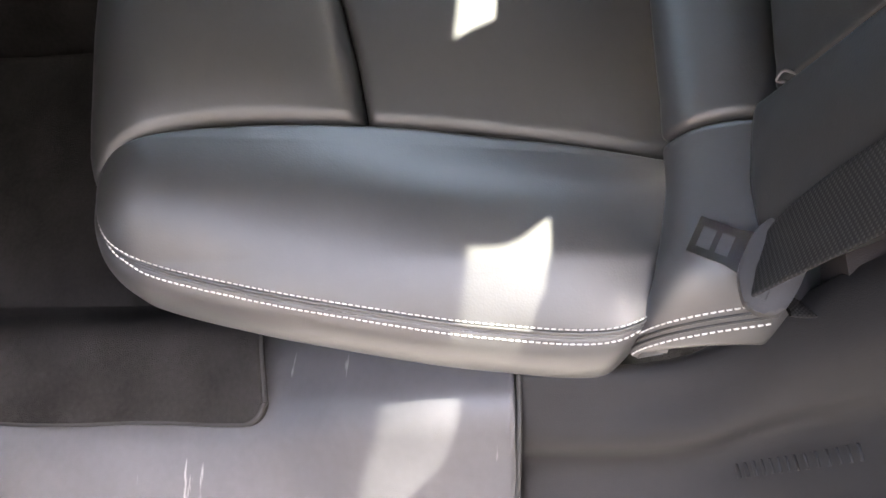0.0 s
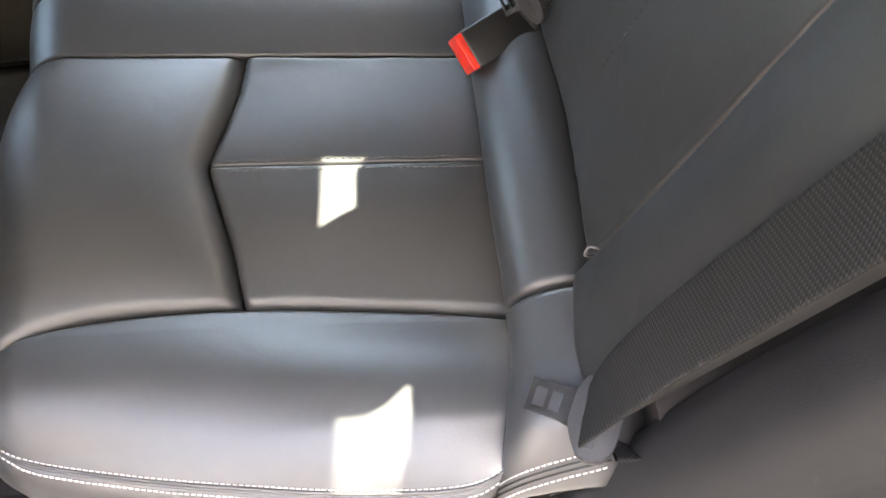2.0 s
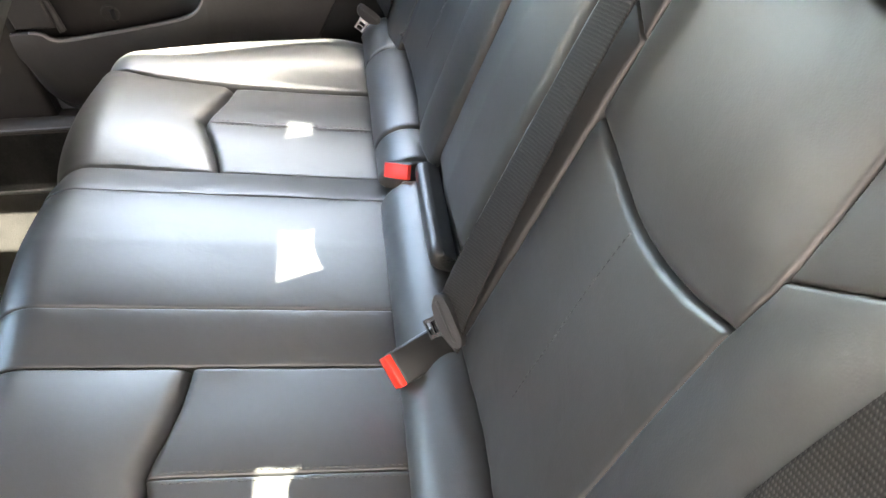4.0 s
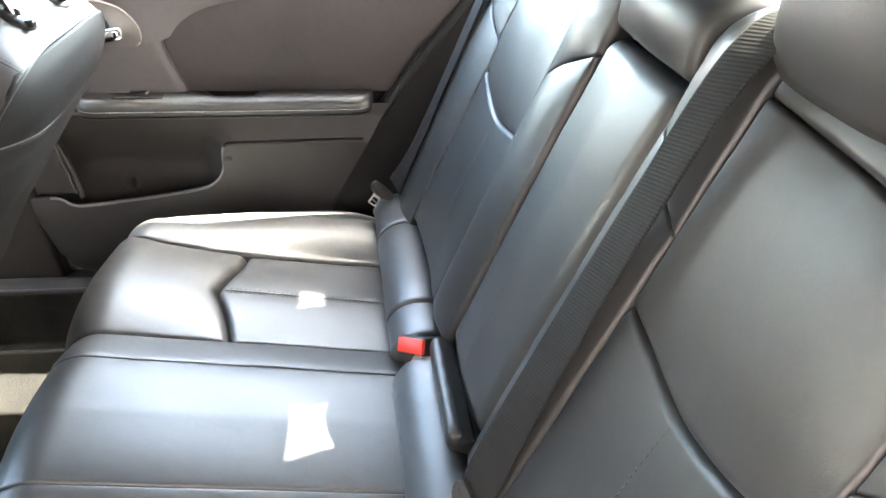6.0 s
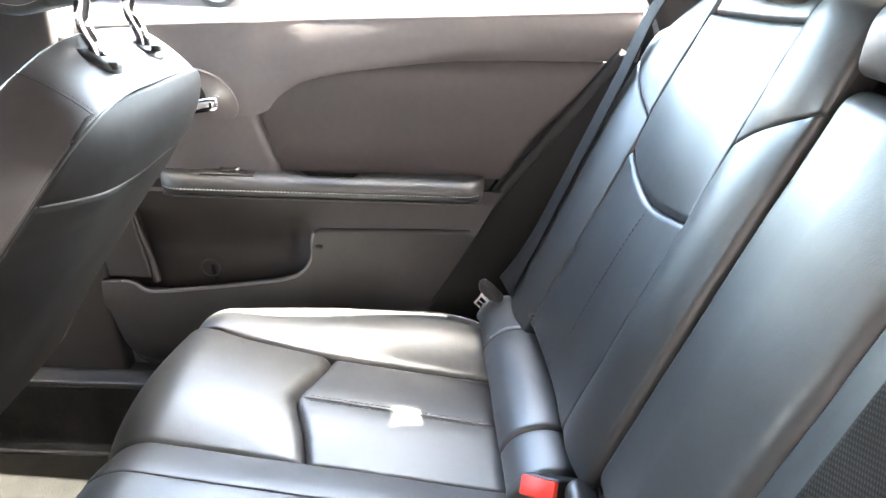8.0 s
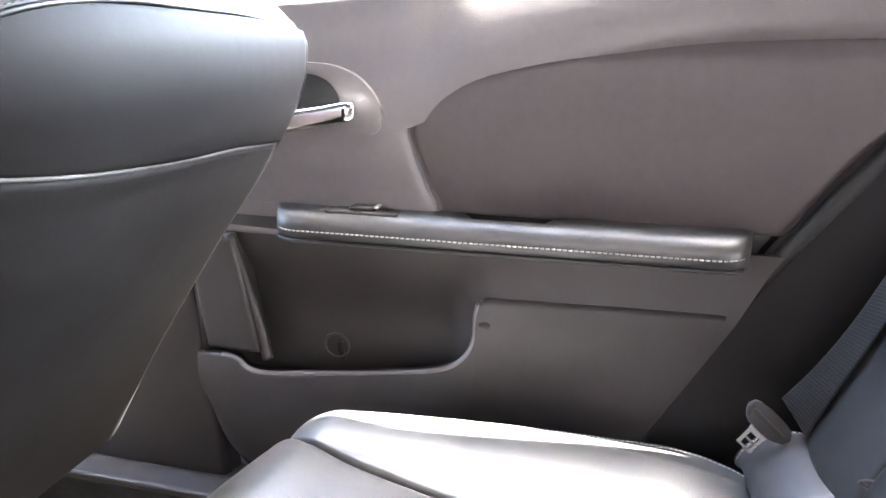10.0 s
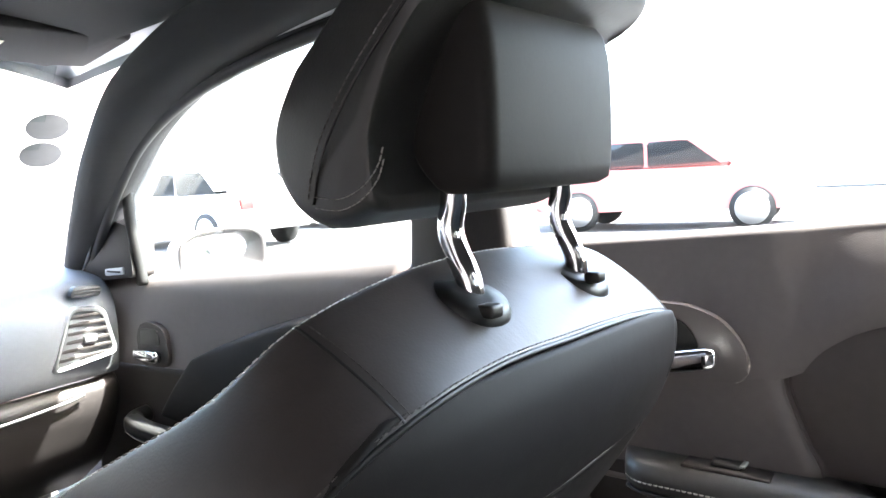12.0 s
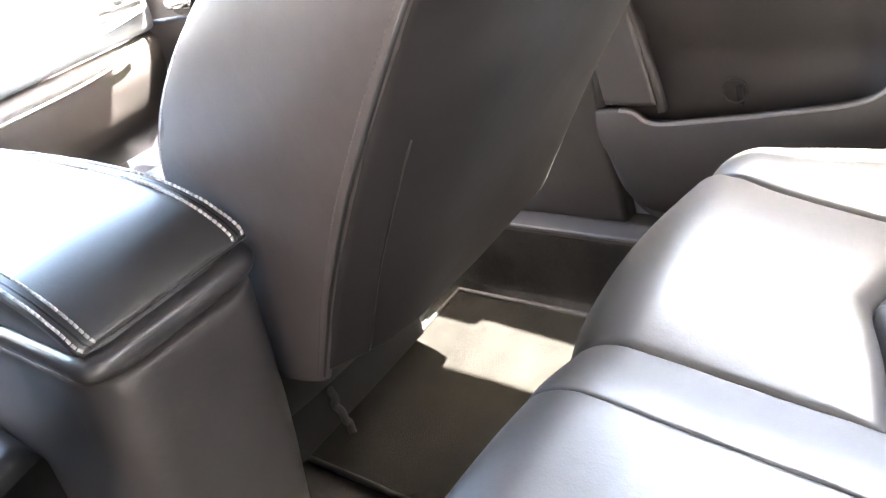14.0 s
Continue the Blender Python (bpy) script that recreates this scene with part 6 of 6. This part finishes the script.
_, flap_on = quilt("carpet_edge", over(flap_face), CARPET, flap, (0.3, 0, 1), R=0.005, puff=0.001, depth=0.006, n=(90, 50), sides="LT", wob=0.002)
edge_u, edge_v = np.concatenate([np.full(30, 0.004), np.linspace(0.01, 0.80, 90)]), np.concatenate([np.linspace(0.15, 0.97, 30), np.full(90, 0.992)])
p, nn = flap_on(edge_u, edge_v)
tube("binding", p - nn * 0.0012, 0.0026, RUBBER, flap, seg=8, n=150, label="black bound edge")
sk = thing("door_striker", "bright steel door latch striker on the jamb", "door striker", at=(-0.66, -0.11, 1.0))
tube("striker_bar", [(-0.60, -0.19, 1.02), (-0.582, -0.10, 1.02), (-0.590, -0.066, 1.02), (-0.625, -0.078, 1.02), (-0.66, -0.10, 1.02), (-0.67, -0.19, 1.02)], 0.007, STEEL, sk, seg=12, n=30)
rbox("striker_plate", (-0.69, -0.205, 0.985), (-0.585, -0.185, 1.055), STEEL, sk, bev=0.004)


# ---- the near side: doors and driver's seat ----
flip = Matrix.Diagonal((-1, 1, 1, 1))
copy_thing(fd, flip @ Matrix.Translation(fd.location))
copy_thing(mir, flip @ Matrix.Translation(mir.location))
swing = Matrix.Translation((-0.80, 0.80, 0)) @ Matrix.Rotation(radians(-68), 4, "Z") @ Matrix.Translation((0.80, -0.80, 0))
opened = copy_thing(rd, swing @ flip @ Matrix.Translation(rd.location))
tagged(opened, "wide open dark trimmed rear door with padded armrest", "car door")
for z in (0.50, 0.78):
    ob = rbox("hinge", (-0.86, 0.785, z), (-0.68, 0.835, z + 0.05), STEEL, None, bev=0.006)
    structure(ob, "painted steel door hinge")
for ob in (seat, head):
    copy_thing(ob, Matrix.Translation(ob.location + Vector((-0.66, 0.06, 0))))


# ---- the yard outside ----
def parked_car(x, y, turn, paint, tall, label):
    """A parked car: body, cabin, glass, wheels and lamps."""
    car = thing("parked_car", label, "car", "cars in the yard", at=(x, y, 0))
    m = Matrix.Translation((x, y, 0)) @ pose(0, 0, 0, 0, 0, turn)
    h = 1.45 + tall
    prof = rounded([(-2.15, 0.32), (-2.2, 0.65), (-2.1, 0.88 + tall * 0.5), (-1.1, 0.95 + tall * 0.5), (1.95, 0.98 + tall * 0.5), (2.15, 0.85), (2.2, 0.5), (2.1, 0.32)], 0.12)
    prism("body", [(b, a) for b, a in prof], "y", -0.86, 0.86, paint, car, bev=0.07, seg=4, m=m)
    cab = rounded([(-1.15, 0.93 + tall * 0.5), (-0.45, h), (1.1, h), (1.9, 0.95 + tall * 0.5)], 0.12)
    prism("cabin", cab, "y", -0.70, 0.70, paint, car, bev=0.09, seg=4, m=m)
    for sy in (-1, 1):
        zb = 0.98 + tall * 0.5
        for a, b, c, d in ((-0.92, -0.40, 0.22, 0.22), (0.28, 0.28, 1.05, 1.45)):
            win = rounded([(a, zb), (b, h - 0.08), (c, h - 0.08), (d, zb)], 0.05)
            prism("side_window", win, "y", sy * 0.695 if sy > 0 else -0.712, sy * 0.712 if sy > 0 else -0.695, DARK_GLASS, car, bev=0.004, m=m)
        for wx in (-1.35, 1.35):
            tyre = tube("wheel", [tuple(m @ Vector((wx, sy * 0.72, 0.33))), tuple(m @ Vector((wx, sy * 0.90, 0.33)))], 0.33, RUBBER, car, seg=28, n=3)
            tube("rim", [tuple(m @ Vector((wx, sy * 0.80, 0.33))), tuple(m @ Vector((wx, sy * 0.91, 0.33)))], 0.25, SATIN, tyre, seg=20, n=3)
        rbox("tail_lamp", (2.10, sy * 0.62 - 0.14, 0.70), (2.20, sy * 0.62 + 0.14, 0.90), LAMP_RED, car, bev=0.03, m=m)
        rbox("head_lamp", (-2.19, sy * 0.60 - 0.16, 0.62), (-2.08, sy * 0.60 + 0.16, 0.78), CHROME, car, bev=0.04, m=m)
    return car


parked_car(12.15, 4.87, 100, PAINT_RED, 0.05, "faded red hatchback parked across the yard in sunlight")
parked_car(16.0, 17.0, 60, PAINT_DARK, 0.30, "dark estate car parked in the yard")
parked_car(8.2, 12.5, -90, PAINT_WHITE, 0.0, "white saloon parked across the yard in sunlight")
parked_car(12.5, 14.0, 92, PAINT_WHITE, 0.0, "white saloon parked further off in the yard")
bld = thing("yard_building", "low white workshop along the yard", "building", at=(28, 4, 0))
rbox("wall", (26, -14, 0), (34, 46, 3.6), WALL, bld, bev=0.05)
rbox("fascia", (25.8, -14.2, 2.9), (34.2, 46.2, 3.7), WALL, bld, bev=0.05, label="white fascia band")
wall2 = rbox("yard_wall", (-30, 20, 0), (25.5, 20.4, 5.0), CONCRETE_WALL, None, bev=0.03)
structure(wall2, "grey concrete boundary wall of the yard")
# unseen wall, added to cut skylight through the open near door
blocker_wall = rbox("yard_wall", (-2.3, -14, 0), (-2.05, 20, 4.6), BLOCK, None, bev=0.03)
structure(blocker_wall, "unseen dark wall added to hold daylight off the near side")
